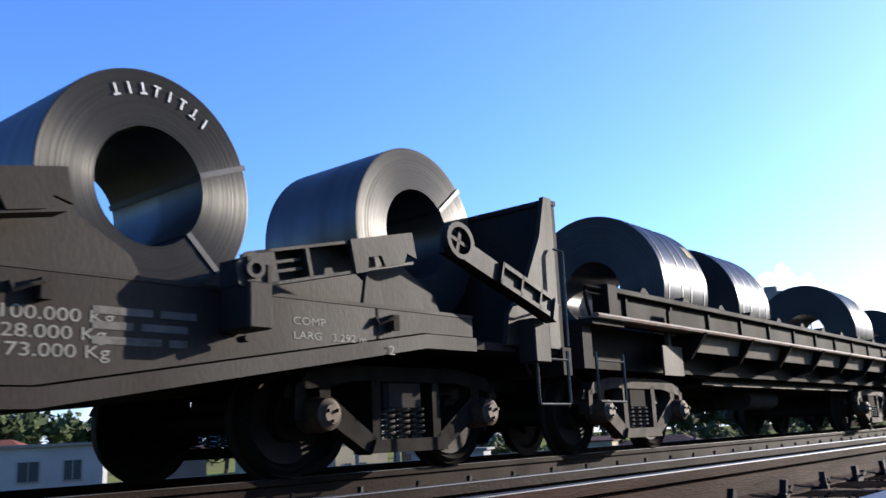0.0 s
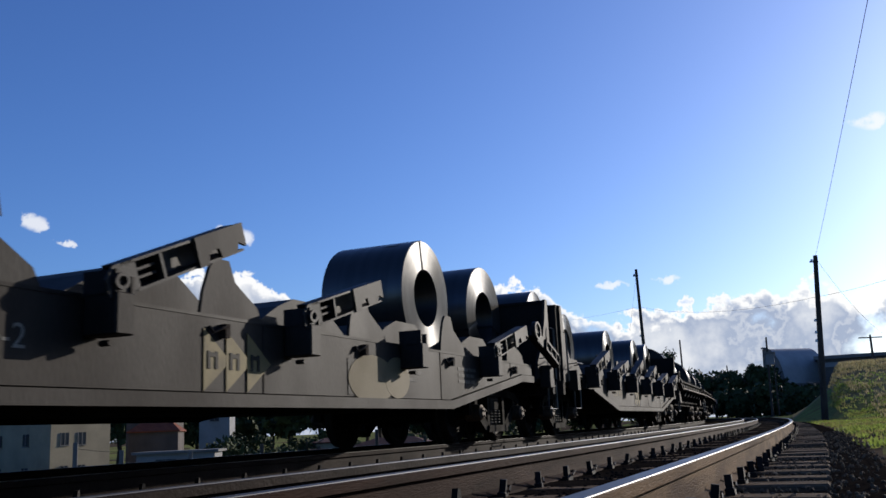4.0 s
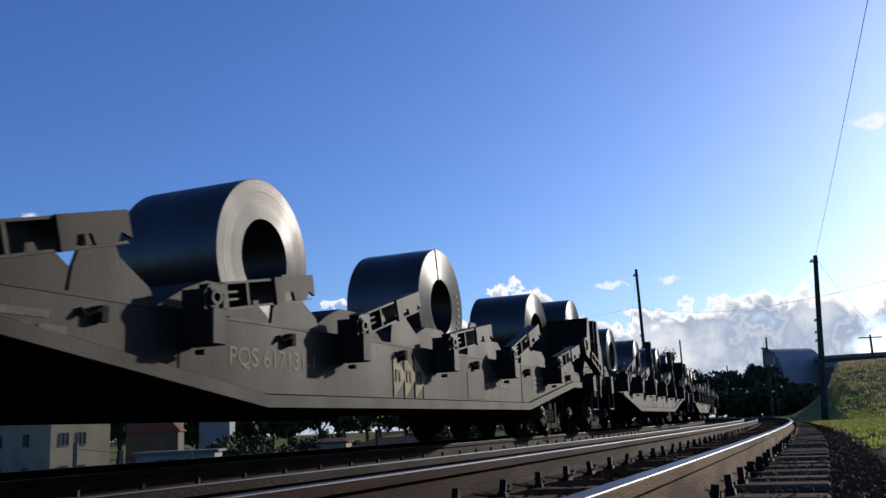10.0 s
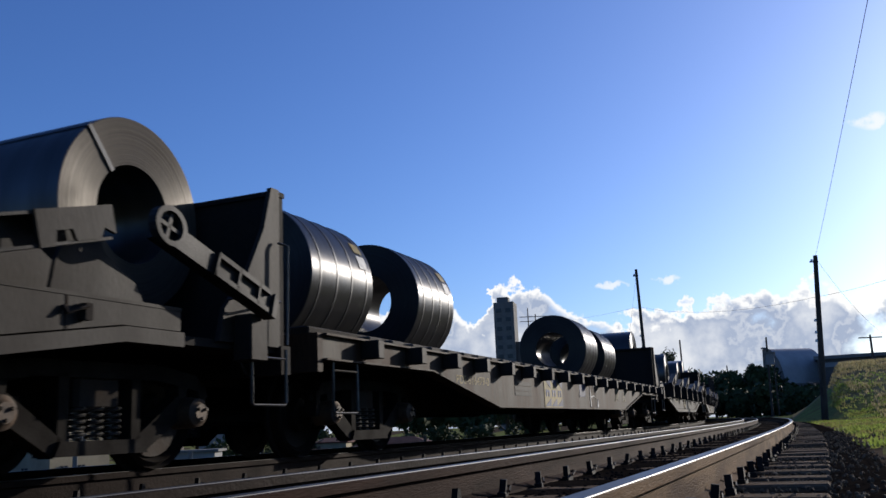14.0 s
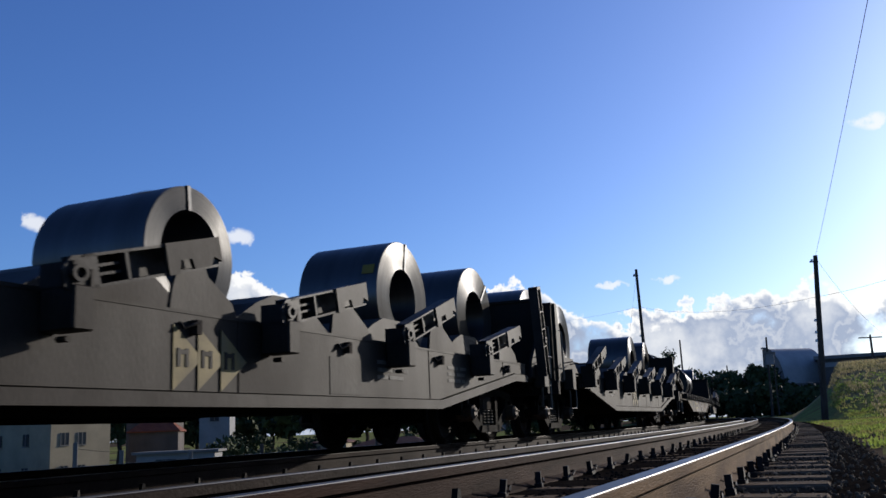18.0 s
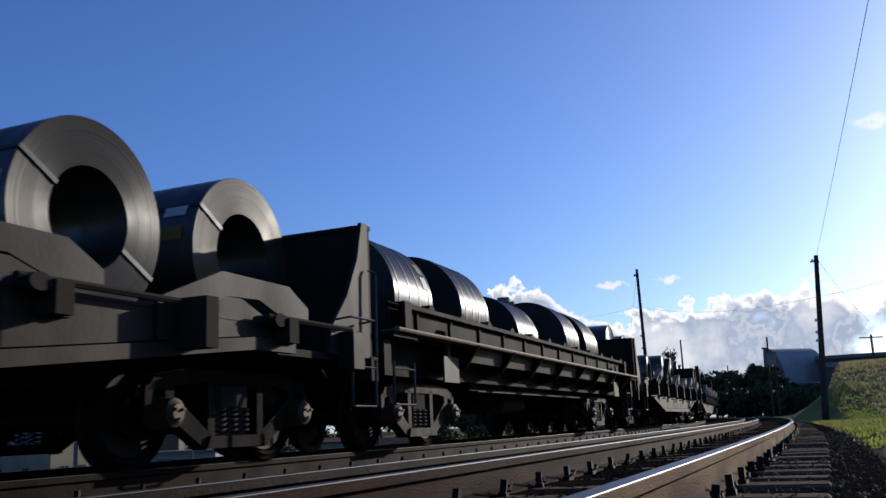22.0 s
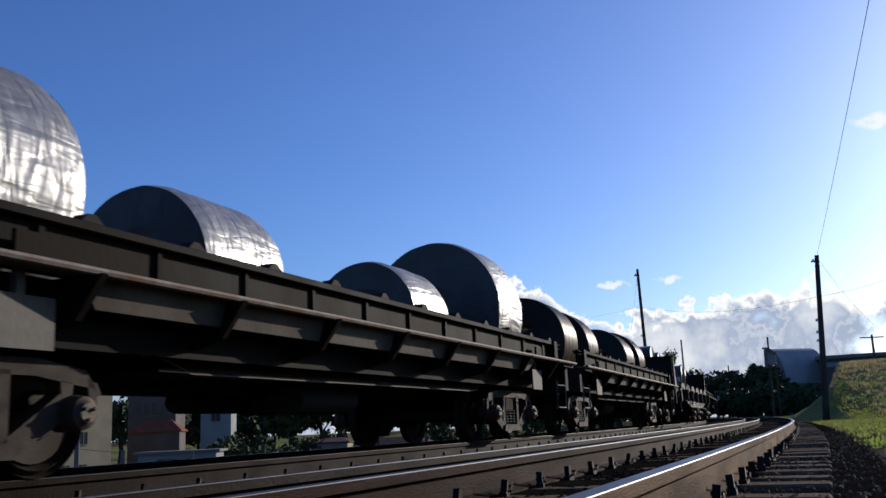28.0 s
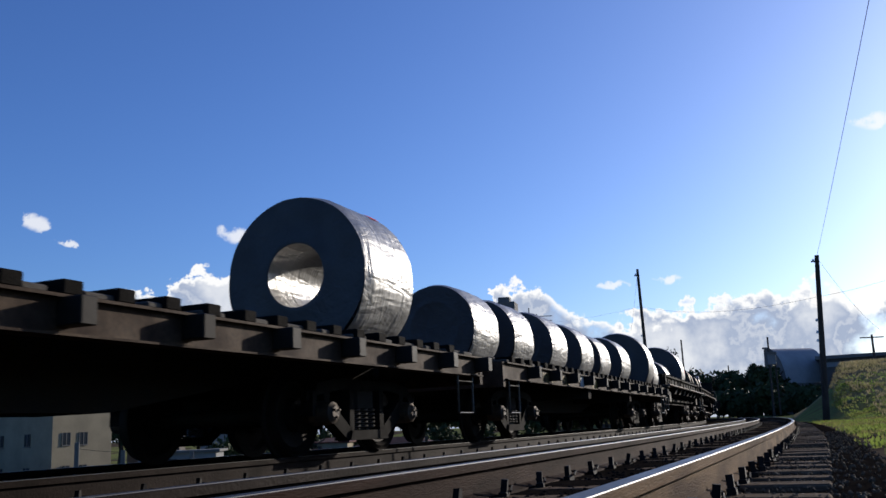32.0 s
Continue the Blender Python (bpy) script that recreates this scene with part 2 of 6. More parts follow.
rolled(COIL_SIDE)
rolled(COIL_BROWN)
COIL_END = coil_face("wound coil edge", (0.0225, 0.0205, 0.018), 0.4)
# Lengthwise ends face away from the sun; that shade is in this colour.
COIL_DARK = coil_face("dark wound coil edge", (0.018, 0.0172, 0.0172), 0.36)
COIL_BROWN_END = coil_face("brown-tinged coil edge", (0.0525, 0.0428, 0.0315), 0.45)
STRAP = material("steel strap", (0.0300, 0.0300, 0.0325), 0.45, 0.6, var=0.2, scale=8, bump=0)
CHALK = material("chalk marks", (0.4826, 0.4826, 0.4688), 0.9, var=0.3, scale=20, fine=120, bump=0)
STICKER = material("paper label", (0.4083, 0.3967, 0.3733), 0.6, var=0.15, scale=15, bump=0)


def foil(name, base, rough, strength, metal=0.9, scale=1.0):
    """Reflective wrapping, drawn into sharp creases that run along and across the coil."""
    m = material(name, base, rough, metal, var=0.12, scale=3, fine=40, bump=0)
    nt = m.node_tree
    bsdf = nt.nodes["Principled BSDF"]
    co = nt.nodes.new("ShaderNodeTexCoord")
    info = nt.nodes.new("ShaderNodeObjectInfo")
    far = nt.nodes.new("ShaderNodeMath")
    far.operation, far.inputs[1].default_value = "MULTIPLY", 23.0
    nt.links.new(info.outputs["Random"], far.inputs[0])
    height = None
    # turn about x, stretch, weight: short creases across, long folds round the coil, fans between
    for turn, stretch, weight in ((0, (8, 1.6, 8), 0.5), (34, (2.5, 8, 2.5), 0.45), (-47, (2.5, 9, 2.5), 0.45), (75, (9, 3, 9), 0.4)):
        mp = nt.nodes.new("ShaderNodeMapping")
        mp.inputs["Rotation"].default_value = (radians(turn), 0, radians(turn * 0.6))
        mp.inputs["Scale"].default_value = [q * scale for q in stretch]
        nt.links.new(co.outputs["Object"], mp.inputs[0])
        nt.links.new(far.outputs[0], mp.inputs["Location"])
        nz = nt.nodes.new("ShaderNodeTexNoise")
        nz.inputs["Scale"].default_value, nz.inputs["Detail"].default_value, nz.inputs["Distortion"].default_value = 1.0, 2.0, 0.6
        nt.links.new(mp.outputs[0], nz.inputs["Vector"])
        off = nt.nodes.new("ShaderNodeMath")
        off.operation, off.inputs[1].default_value = "SUBTRACT", 0.5
        nt.links.new(nz.outputs["Fac"], off.inputs[0])
        fold = nt.nodes.new("ShaderNodeMath")
        fold.operation = "ABSOLUTE"
        nt.links.new(off.outputs[0], fold.inputs[0])
        add = nt.nodes.new("ShaderNodeMath")
        add.operation, add.inputs[1].default_value = "MULTIPLY_ADD", weight
        nt.links.new(fold.outputs[0], add.inputs[0])
        if height:
            nt.links.new(height, add.inputs[2])
        else:
            add.inputs[2].default_value = 0.0
        height = add.outputs[0]
    bp = nt.nodes.new("ShaderNodeBump")
    bp.inputs["Strength"].default_value, bp.inputs["Distance"].default_value = strength, 0.06
    nt.links.new(height, bp.inputs["Height"])
    nt.links.new(bp.outputs[0], bsdf.inputs["Normal"])
    return m


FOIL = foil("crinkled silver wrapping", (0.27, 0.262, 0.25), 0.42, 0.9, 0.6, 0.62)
# Same foil, far darker: the shade on the ends is in its colour.
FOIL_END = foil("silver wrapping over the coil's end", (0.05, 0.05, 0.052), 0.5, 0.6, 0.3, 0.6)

# ---- building helpers ----
class Solid:
    """Collects simple solids into one mesh."""

    def __init__(self):
        self.v, self.f = [], []

    def add(self, verts, faces):
        k = len(self.v)
        self.v += [tuple(p) for p in verts]
        self.f += [tuple(k + i for i in fc) for fc in faces]
        return self

    def box(self, x0, x1, y0, y1, z0, z1, c=0.0):
        """A box, with chamfered edges if c is given."""
        if c <= 0:
            return self.prism([(x0, z0), (x1, z0), (x1, z1), (x0, z1)], y0, y1)
        p = [(x0 + c, z0), (x1 - c, z0), (x1, z0 + c), (x1, z1 - c), (x1 - c, z1), (x0 + c, z1), (x0, z1 - c), (x0, z0 + c)]
        q = [(min(max(x, x0 + c), x1 - c), min(max(z, z0 + c), z1 - c)) for x, z in p]
        n = 8
        rings = [[(x, y0, z) for x, z in q], [(x, y0 + c, z) for x, z in p], [(x, y1 - c, z) for x, z in p], [(x, y1, z) for x, z in q]]
        v = [a for r in rings for a in r]
        f = [tuple(range(n)), tuple(range(4 * n - 1, 3 * n - 1, -1))]
        for k in range(3):
            f += [(k * n + i, (k + 1) * n + i, (k + 1) * n + (i + 1) % n, k * n + (i + 1) % n) for i in range(n)]
        return self.add(v, f)

    def prism(self, prof, y0, y1):
        """A profile in x and z, drawn out along y."""
        n = len(prof)
        v = [(x, y0, z) for x, z in prof] + [(x, y1, z) for x, z in prof]
        return self.add(v, [tuple(range(n)), tuple(range(2 * n - 1, n - 1, -1))] + [(i, i + n, (i + 1) % n + n, (i + 1) % n) for i in range(n)])

    def lathe(self, prof, cx, cz, n=24, axis="y", closed=True):
        """A profile of (radius, along) turned round an axis through cx, cz (y axis) or cy, cz (x axis)."""
        v = []
        for i in range(n):
            a = 2 * math.pi * i / n
            for r, e in prof:
                p, q = cx + r * math.cos(a), cz + r * math.sin(a)
                v.append((p, e, q) if axis == "y" else ((e, p, q) if axis == "x" else (p, q, e)))
        m = len(prof)
        f = []
        for i in range(n):
            j = (i + 1) % n
            for k in range(m if closed else m - 1):
                l = (k + 1) % m
                f.append((i * m + k, i * m + l, j * m + l, j * m + k))
        return self.add(v, f)

    def cyl(self, cx, cz, r, e0, e1, n=16, axis="y"):
        self.lathe([(0.0005, e0), (r, e0), (r, e1), (0.0005, e1)], cx, cz, n, axis, closed=False)
        return self

    def rod(self, pts, r=0.012, n=6):
        """A round bar through the points."""
        pts = [Vector(p) for p in pts]
        rings = []
        for i, p in enumerate(pts):
            d = (pts[min(i + 1, len(pts) - 1)] - pts[max(i - 1, 0)]).normalized()
            a = d.cross(Vector((0, 0, 1)) if abs(d.z) < 0.9 else Vector((1, 0, 0))).normalized()
            b = d.cross(a)
            rings.append([p + (a * math.cos(2 * math.pi * k / n) + b * math.sin(2 * math.pi * k / n)) * r for k in range(n)])
        v = [q for ring in rings for q in ring]
        f = [tuple(range(n)), tuple(range(len(v) - 1, len(v) - n - 1, -1))]
        for i in range(len(pts) - 1):
            f += [(i * n + k, (i + 1) * n + k, (i + 1) * n + (k + 1) % n, i * n + (k + 1) % n) for k in range(n)]
        return self.add(v, f)

    def turned(self, m):
        self.v = [tuple(m @ Vector(p)) for p in self.v]
        return self

    def mesh(self, name, mat, smooth=False):
        me = bpy.data.meshes.new(name)
        me.from_pydata(self.v, [], self.f)
        bm = bmesh.new()
        bm.from_mesh(me)
        bmesh.ops.recalc_face_normals(bm, faces=bm.faces)
        if smooth:
            for e in bm.edges:
                e.smooth = len(e.link_faces) == 2 and e.calc_face_angle(0) < 0.6
            for fc in bm.faces:
                fc.smooth = True
        bm.to_mesh(me)
        bm.free()
        me.materials.append(mat)
        return me


def part(name, solid, mat, parent, label="", smooth=False):
    """One mesh object under a thing or a part, or, with no parent, a thing."""
    me = solid if isinstance(solid, bpy.types.Mesh) else solid.mesh(name, mat, smooth)
    ob = new(name, me)
    ob.parent = parent
    if label:
        tagged(ob, label)
    return ob


def again(ob, m, parent=None):
    """The same mesh once more, at another pose under the same parent."""
    o = new(ob.name.split(".")[0], ob.data)
    o.parent = parent or ob.parent
    o.matrix_basis = m
    for key in ob.keys():
        o[key] = ob[key]
    return o


def lettering(text, size, x, z, y, parent, mat, name="lettering", wide=1.0, width=0.0):
    """Painted words on the side that faces the camera (towards -y), x at their left end, z at their foot."""
    cu = bpy.data.curves.new(name, "FONT")
    cu.body, cu.size = text, size
    ob = bpy.data.objects.new(name, cu)
    scene.collection.objects.link(ob)
    me = bpy.data.meshes.new_from_object(ob.evaluated_get(bpy.context.evaluated_depsgraph_get()))
    bpy.data.objects.remove(ob)
    if width:
        wide = width / max(q.co.x for q in me.vertices)
    me.transform(Matrix(((wide, 0, 0, x), (0, 0, -1, y), (0, 1, 0, z), (0, 0, 0, 1))))
    me.materials.clear()
    me.materials.append(mat)
    return part(name, me, mat, parent)


def bars(rows, x, z, y, h, gap, parent, mat, name="stencil_writing"):
    """Lines of small writing that cannot be read: rows of plain bars. rows: lengths of the words of each line."""
    s = Solid()
    for i, row in enumerate(rows):
        p = x
        for w in row:
            s.box(p, p + w, y - 0.001, y + 0.002, z - i * (h + gap), z - i * (h + gap) + h)
            p += w + h * 0.8
    o = part(name, s, mat, parent)
    if sum(len(row) for row in rows) > 2:
        tagged(o, "lines of faint stencilled writing", kind="stuff")
    return o


def sawtooth_mark(x, z, w, h, y, parent, ground, ink, name="sawtooth_emblem"):
    """The painted emblem: a ground plate with two rows of three teeth, and bars where its letters stand."""
    s = Solid().box(x, x + w, y - 0.004, y + 0.001, z, z + h)
    plate = part(name, s, ground, parent)
    t = Solid()
    for i in range(3):
        a, b = x + w * (i / 3 + 0.02), x + w * ((i + 1) / 3 + 0.0)
        t.prism([(a, z + h * 0.98), (b, z + h * 0.98), (b, z + h * 0.66)], y - 0.008, y - 0.003)
        t.prism([(a, z + h * 0.04), (b, z + h * 0.04), (b, z + h * 0.32)], y - 0.008, y - 0.003)
        c = (a + b) / 2
        t.box(c - w * 0.1, c - w * 0.04, y - 0.008, y - 0.003, z + h * 0.38, z + h * 0.62)
        t.box(c + w * 0.03, c + w * 0.09, y - 0.008, y - 0.003, z + h * 0.38, z + h * 0.62)
        t.box(c - w * 0.04, c + w * 0.03, y - 0.008, y - 0.003, z + h * 0.53, z + h * 0.6)
    part("teeth", t, ink, plate)
    return plate


def arrow_mark(x, z, w, h, y, parent, paint, ink, name="arrow_emblem"):
    """Three painted triangles that point ahead, each with a plain bar where a letter stands."""
    first = None
    for i in range(3):
        a = x + w * i / 3
        s = Solid().prism([(a, z), (a + w * 0.4, z + h / 2), (a, z + h)], y - 0.003 - 0.001 * i, y + 0.001)
        o = part(name, s, paint, parent)
        c = a + w * 0.12
        part("letter_bar", Solid().box(c - w * 0.07, c - w * 0.03, y - 0.009, y - 0.004, z + h * 0.36, z + h * 0.64).box(c + w * 0.04, c + w * 0.08, y - 0.009, y - 0.004, z + h * 0.36, z + h * 0.64).box(c - w * 0.03, c + w * 0.04, y - 0.009, y - 0.004, z + h * 0.55, z + h * 0.62), ink, o)
        first = first or o
    return first

# ---- the train: bogies, couplers, wagons ----
MOVERS = []                     # (thing, its place in the train, its pose on its wagon)
WHEELSETS = []


def wheelset_mesh():
    s = Solid()
    for y in (0.8, -0.8):
        g = 1 if y > 0 else -1
        prof = [(0.07, y - 0.09), (0.14, y - 0.085), (0.16, y - 0.03 * g), (0.29, y - 0.02 * g), (0.33, y - 0.065), (0.41, y - 0.065 * g), (0.41, y - 0.035 * g),
                (0.385, y - 0.02 * g), (0.375, y + 0.065 * g), (0.33, y + 0.065), (0.29, y + 0.03 * g), (0.16, y + 0.02 * g), (0.14, y + 0.085), (0.09, y + 0.09)]
        s.lathe(sorted(prof, key=lambda p: 0) if g > 0 else prof, 0, 0, 32)
    s.cyl(0, 0, 0.085, -1.12, 1.12, 14)
    return s.mesh("wheelset", WHEEL, True)


def side_frame_mesh(mat):
    s = Solid()
    y0, y1 = -0.06, 0.06
    s.prism([(-0.98, 0.66), (-0.9, 0.8), (-0.55, 0.87), (0.55, 0.87), (0.9, 0.8), (0.98, 0.66), (0.86, 0.68), (0.5, 0.745), (-0.5, 0.745), (-0.86, 0.68)], y0, y1)
    for g in (-1, 1):
        s.prism([(g * 0.72, 0.46), (g * 0.78, 0.46), (g * 0.8, 0.7), (g * 0.7, 0.72)], y0, y1)
        s.prism([(g * 0.95, 0.44), (g * 1.0, 0.44), (g * 0.99, 0.7), (g * 0.91, 0.74)], y0, y1)
        s.prism([(g * 0.78, 0.46), (g * 0.7, 0.62), (g * 0.3, 0.28), (g * 0.36, 0.15)], y0, y1)
        s.box(min(g * 0.26, g * 0.34), max(g * 0.26, g * 0.34), y0, y1, 0.2, 0.78)
        s.prism([(g * 0.98, 0.66), (g * 1.02, 0.6), (g * 1.06, 0.62), (g * 1.02, 0.72)], -0.03, 0.03)
    s.prism([(-0.38, 0.16), (0.38, 0.16), (0.34, 0.27), (-0.34, 0.27)], y0 - 0.03, y1 + 0.03)
    s.v = [(x * 1.02, y, z * 0.8) for x, y, z in s.v]
    return s.mesh("side_frame", mat)


def spring_mesh():
    s = Solid()
    for x in (0.0,):
        pts = [(x + 0.048 * math.cos(a), 0.048 * math.sin(a), 0.28 + 0.24 * a / (2 * math.pi * 5)) for a in [k * 2 * math.pi / 9 for k in range(46)]]
        s.rod(pts, 0.013, 5)
    s.v = [(x, y, z * 0.8) for x, y, z in s.v]
    return s.mesh("spring", BARE, True)


def bearing_mesh():
    s = Solid().lathe([(0.001, -0.13), (0.07, -0.13), (0.085, -0.115), (0.115, -0.1), (0.13, -0.02), (0.13, 0.1), (0.001, 0.1)], 0, 0, 18, closed=False)
    for k in range(3):
        a = k * 2.094 + 0.5
        s.cyl(0.05 * math.cos(a), 0.05 * math.sin(a), 0.014, -0.15, -0.13, 6)
    s.v = [(x * 0.85, y, z * 0.85) for x, y, z in s.v]
    return s.mesh("bearing", BEARING, True)


BEARING = material("ochre bearing cap", (0.0735, 0.049, 0.0318), 0.6, 0.2, var=0.35, scale=9, tint=(0.0294, 0.0245, 0.0221))
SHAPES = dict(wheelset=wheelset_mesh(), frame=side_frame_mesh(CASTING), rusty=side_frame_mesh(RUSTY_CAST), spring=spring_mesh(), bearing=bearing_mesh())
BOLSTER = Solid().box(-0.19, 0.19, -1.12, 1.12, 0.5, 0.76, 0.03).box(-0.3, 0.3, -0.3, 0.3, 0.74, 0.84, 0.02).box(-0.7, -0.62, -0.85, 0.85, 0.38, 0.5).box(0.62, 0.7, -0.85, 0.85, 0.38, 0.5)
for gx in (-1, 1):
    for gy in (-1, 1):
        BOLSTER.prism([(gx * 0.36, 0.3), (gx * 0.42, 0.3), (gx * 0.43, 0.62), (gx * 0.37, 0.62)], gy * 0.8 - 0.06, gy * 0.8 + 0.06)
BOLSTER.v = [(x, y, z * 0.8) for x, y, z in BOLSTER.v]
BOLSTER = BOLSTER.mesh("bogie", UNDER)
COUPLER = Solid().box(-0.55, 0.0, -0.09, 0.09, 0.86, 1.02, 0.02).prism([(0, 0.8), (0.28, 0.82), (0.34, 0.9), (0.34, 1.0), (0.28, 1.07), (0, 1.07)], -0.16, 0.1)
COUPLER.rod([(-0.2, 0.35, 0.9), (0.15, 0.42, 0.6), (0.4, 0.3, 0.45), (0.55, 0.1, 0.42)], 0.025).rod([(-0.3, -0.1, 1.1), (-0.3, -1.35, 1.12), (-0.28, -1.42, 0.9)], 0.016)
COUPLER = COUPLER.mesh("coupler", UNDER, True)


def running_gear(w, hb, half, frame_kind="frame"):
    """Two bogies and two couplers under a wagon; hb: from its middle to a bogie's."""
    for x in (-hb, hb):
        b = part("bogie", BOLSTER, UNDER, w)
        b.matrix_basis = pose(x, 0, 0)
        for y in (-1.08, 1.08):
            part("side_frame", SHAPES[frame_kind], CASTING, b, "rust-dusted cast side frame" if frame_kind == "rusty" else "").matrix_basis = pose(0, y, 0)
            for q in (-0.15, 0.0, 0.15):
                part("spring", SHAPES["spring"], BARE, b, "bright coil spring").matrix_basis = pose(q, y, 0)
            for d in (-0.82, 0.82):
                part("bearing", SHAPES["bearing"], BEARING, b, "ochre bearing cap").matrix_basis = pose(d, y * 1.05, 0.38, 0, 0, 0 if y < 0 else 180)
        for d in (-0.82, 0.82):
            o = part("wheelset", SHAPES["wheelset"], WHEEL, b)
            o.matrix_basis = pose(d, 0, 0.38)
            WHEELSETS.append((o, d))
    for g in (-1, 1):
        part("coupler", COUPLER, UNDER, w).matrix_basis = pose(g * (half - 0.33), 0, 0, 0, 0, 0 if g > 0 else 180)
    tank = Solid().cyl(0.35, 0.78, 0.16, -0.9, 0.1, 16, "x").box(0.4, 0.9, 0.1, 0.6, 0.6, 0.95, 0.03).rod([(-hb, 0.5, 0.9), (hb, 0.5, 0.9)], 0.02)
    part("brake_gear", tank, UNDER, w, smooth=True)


def stirrup(w, x0, x1, z0, z1, y=-1.6, name="step_stirrup"):
    for g in (1, -1):
        s = Solid().rod([(x0, y * g, z1), (x0, y * g, z0 + 0.02), (x0 + 0.02, y * g, z0), (x1 - 0.02, y * g, z0), (x1, y * g, z0 + 0.02), (x1, y * g, z1)], 0.014)
        s.rod([(x0, y * g, z1 - 0.1), (x1, y * g, z1 - 0.1)], 0.012)
        part(name, s, BARE, w, smooth=True)


def outline(pts, t):
    """The strip of height t along the lower side of a line of points."""
    return [*pts, *[(x, z + t) for x, z in reversed(pts)]]


# ---- saddle wagon: ridges across, coils lying crosswise between them ----
RIDGES = (-5.45, -3.5, -1.5, 0.5, 2.5, 4.65)
ARM = Solid().box(0.02, 1.22, -0.02, 0.0, -0.1, 0.1).box(0.02, 1.22, -0.13, 0.0, 0.095, 0.115).box(0.02, 1.22, -0.13, 0.0, -0.115, -0.095)
TIP = Solid().prism([(0.7, -0.12), (0.8, -0.12), (0.82, -0.02), (0.93, -0.02), (0.95, -0.1), (1.12, -0.1), (1.16, -0.03), (1.24, -0.08), (1.24, 0.12), (0.7, 0.12)], -0.145, -0.12)
TIP.v = [(x * 0.98, y, z * 0.8) for x, y, z in TIP.v]
TIP = TIP.mesh("arm_tip", WAGON_GREY)
ARM.box(0.36, 0.385, -0.13, 0, -0.1, 0.1).box(0.12, 0.14, -0.13, 0, -0.1, 0.1).box(0.14, 0.34, -0.1, -0.085, 0.02, 0.04).box(0.14, 0.34, -0.1, -0.085, -0.04, -0.02)
ARM.prism([(-0.12, -0.08), (-0.06, -0.125), (0.12, -0.115), (0.12, 0.115), (-0.04, 0.115), (-0.12, 0.04)], -0.13, -0.115)
ARM.lathe([(0.035, -0.16), (0.06, -0.16), (0.06, -0.13), (0.035, -0.13)], -0.02, 0, 14)
ARM.v = [(x * 0.98, y, z * 0.8) for x, y, z in ARM.v]
ARM = ARM.mesh("stake_arm", ARM_GREY)
POST = Solid().box(0.0, 1.55, -0.02, 0.0, -0.11, 0.11).box(0.0, 1.55, -0.13, 0, 0.1, 0.12).box(0.0, 1.55, -0.13, 0, -0.12, -0.1)
for q in (0.5, 0.8, 1.1):
    POST.box(q, q + 0.02, -0.13, 0, -0.1, 0.1)
POST.box(1.5, 1.55, -0.13, 0, -0.12, 0.12).lathe([(0.03, -0.15), (0.055, -0.15), (0.055, -0.12), (0.03, -0.12)], 0.62, 0, 12)
POST.v = [(x * 0.79, y, z * 0.68) for x, y, z in POST.v]
POST = POST.mesh("stake_arm", ARM_GREY)
LINK = Solid().box(0, 1.35, -0.1, 0, -0.085, 0.085).box(0.55, 1.2, -0.13, -0.1, 0.06, 0.1).box(0.55, 1.2, -0.13, -0.1, -0.1, -0.06)
for q in (0.55, 0.8, 1.05, 1.25):
    LINK.box(q, q + 0.02, -0.13, -0.1, -0.1, 0.1)
LINK.lathe([(0.11, -0.16), (0.15, -0.16), (0.15, -0.1), (0.11, -0.1)], 0.02, 0, 18).box(-0.1, 0.13, -0.14, -0.12, -0.015, 0.015).box(0.005, 0.035, -0.14, -0.12, -0.12, 0.12)
LINK.v = [(x * 0.93, y, z * 0.8) for x, y, z in LINK.v]
LINK = LINK.mesh("stake_arm", ARM_GREY)
BRACKET = Solid().box(-0.08, 0.07, -0.23, 0.0, -0.3, 0.03, 0.012).cyl(0.0, -0.35, 0.025, -0.13, -0.06, 8).box(-0.08, -0.055, -0.22, 0, 0.0, 0.2).box(0.045, 0.07, -0.22, 0, 0, 0.16)
BRACKET = BRACKET.mesh("arm_bracket", WAGON_GREY)
RING = Solid().rod([(-0.09, 0, 0.0), (-0.085, -0.03, -0.06), (-0.02, -0.05, -0.02), (0.03, -0.05, 0.0)], 0.014).box(0.02, 0.07, -0.05, 0, -0.1, 0.03)
RING = RING.mesh("lashing_ring", UNDER)


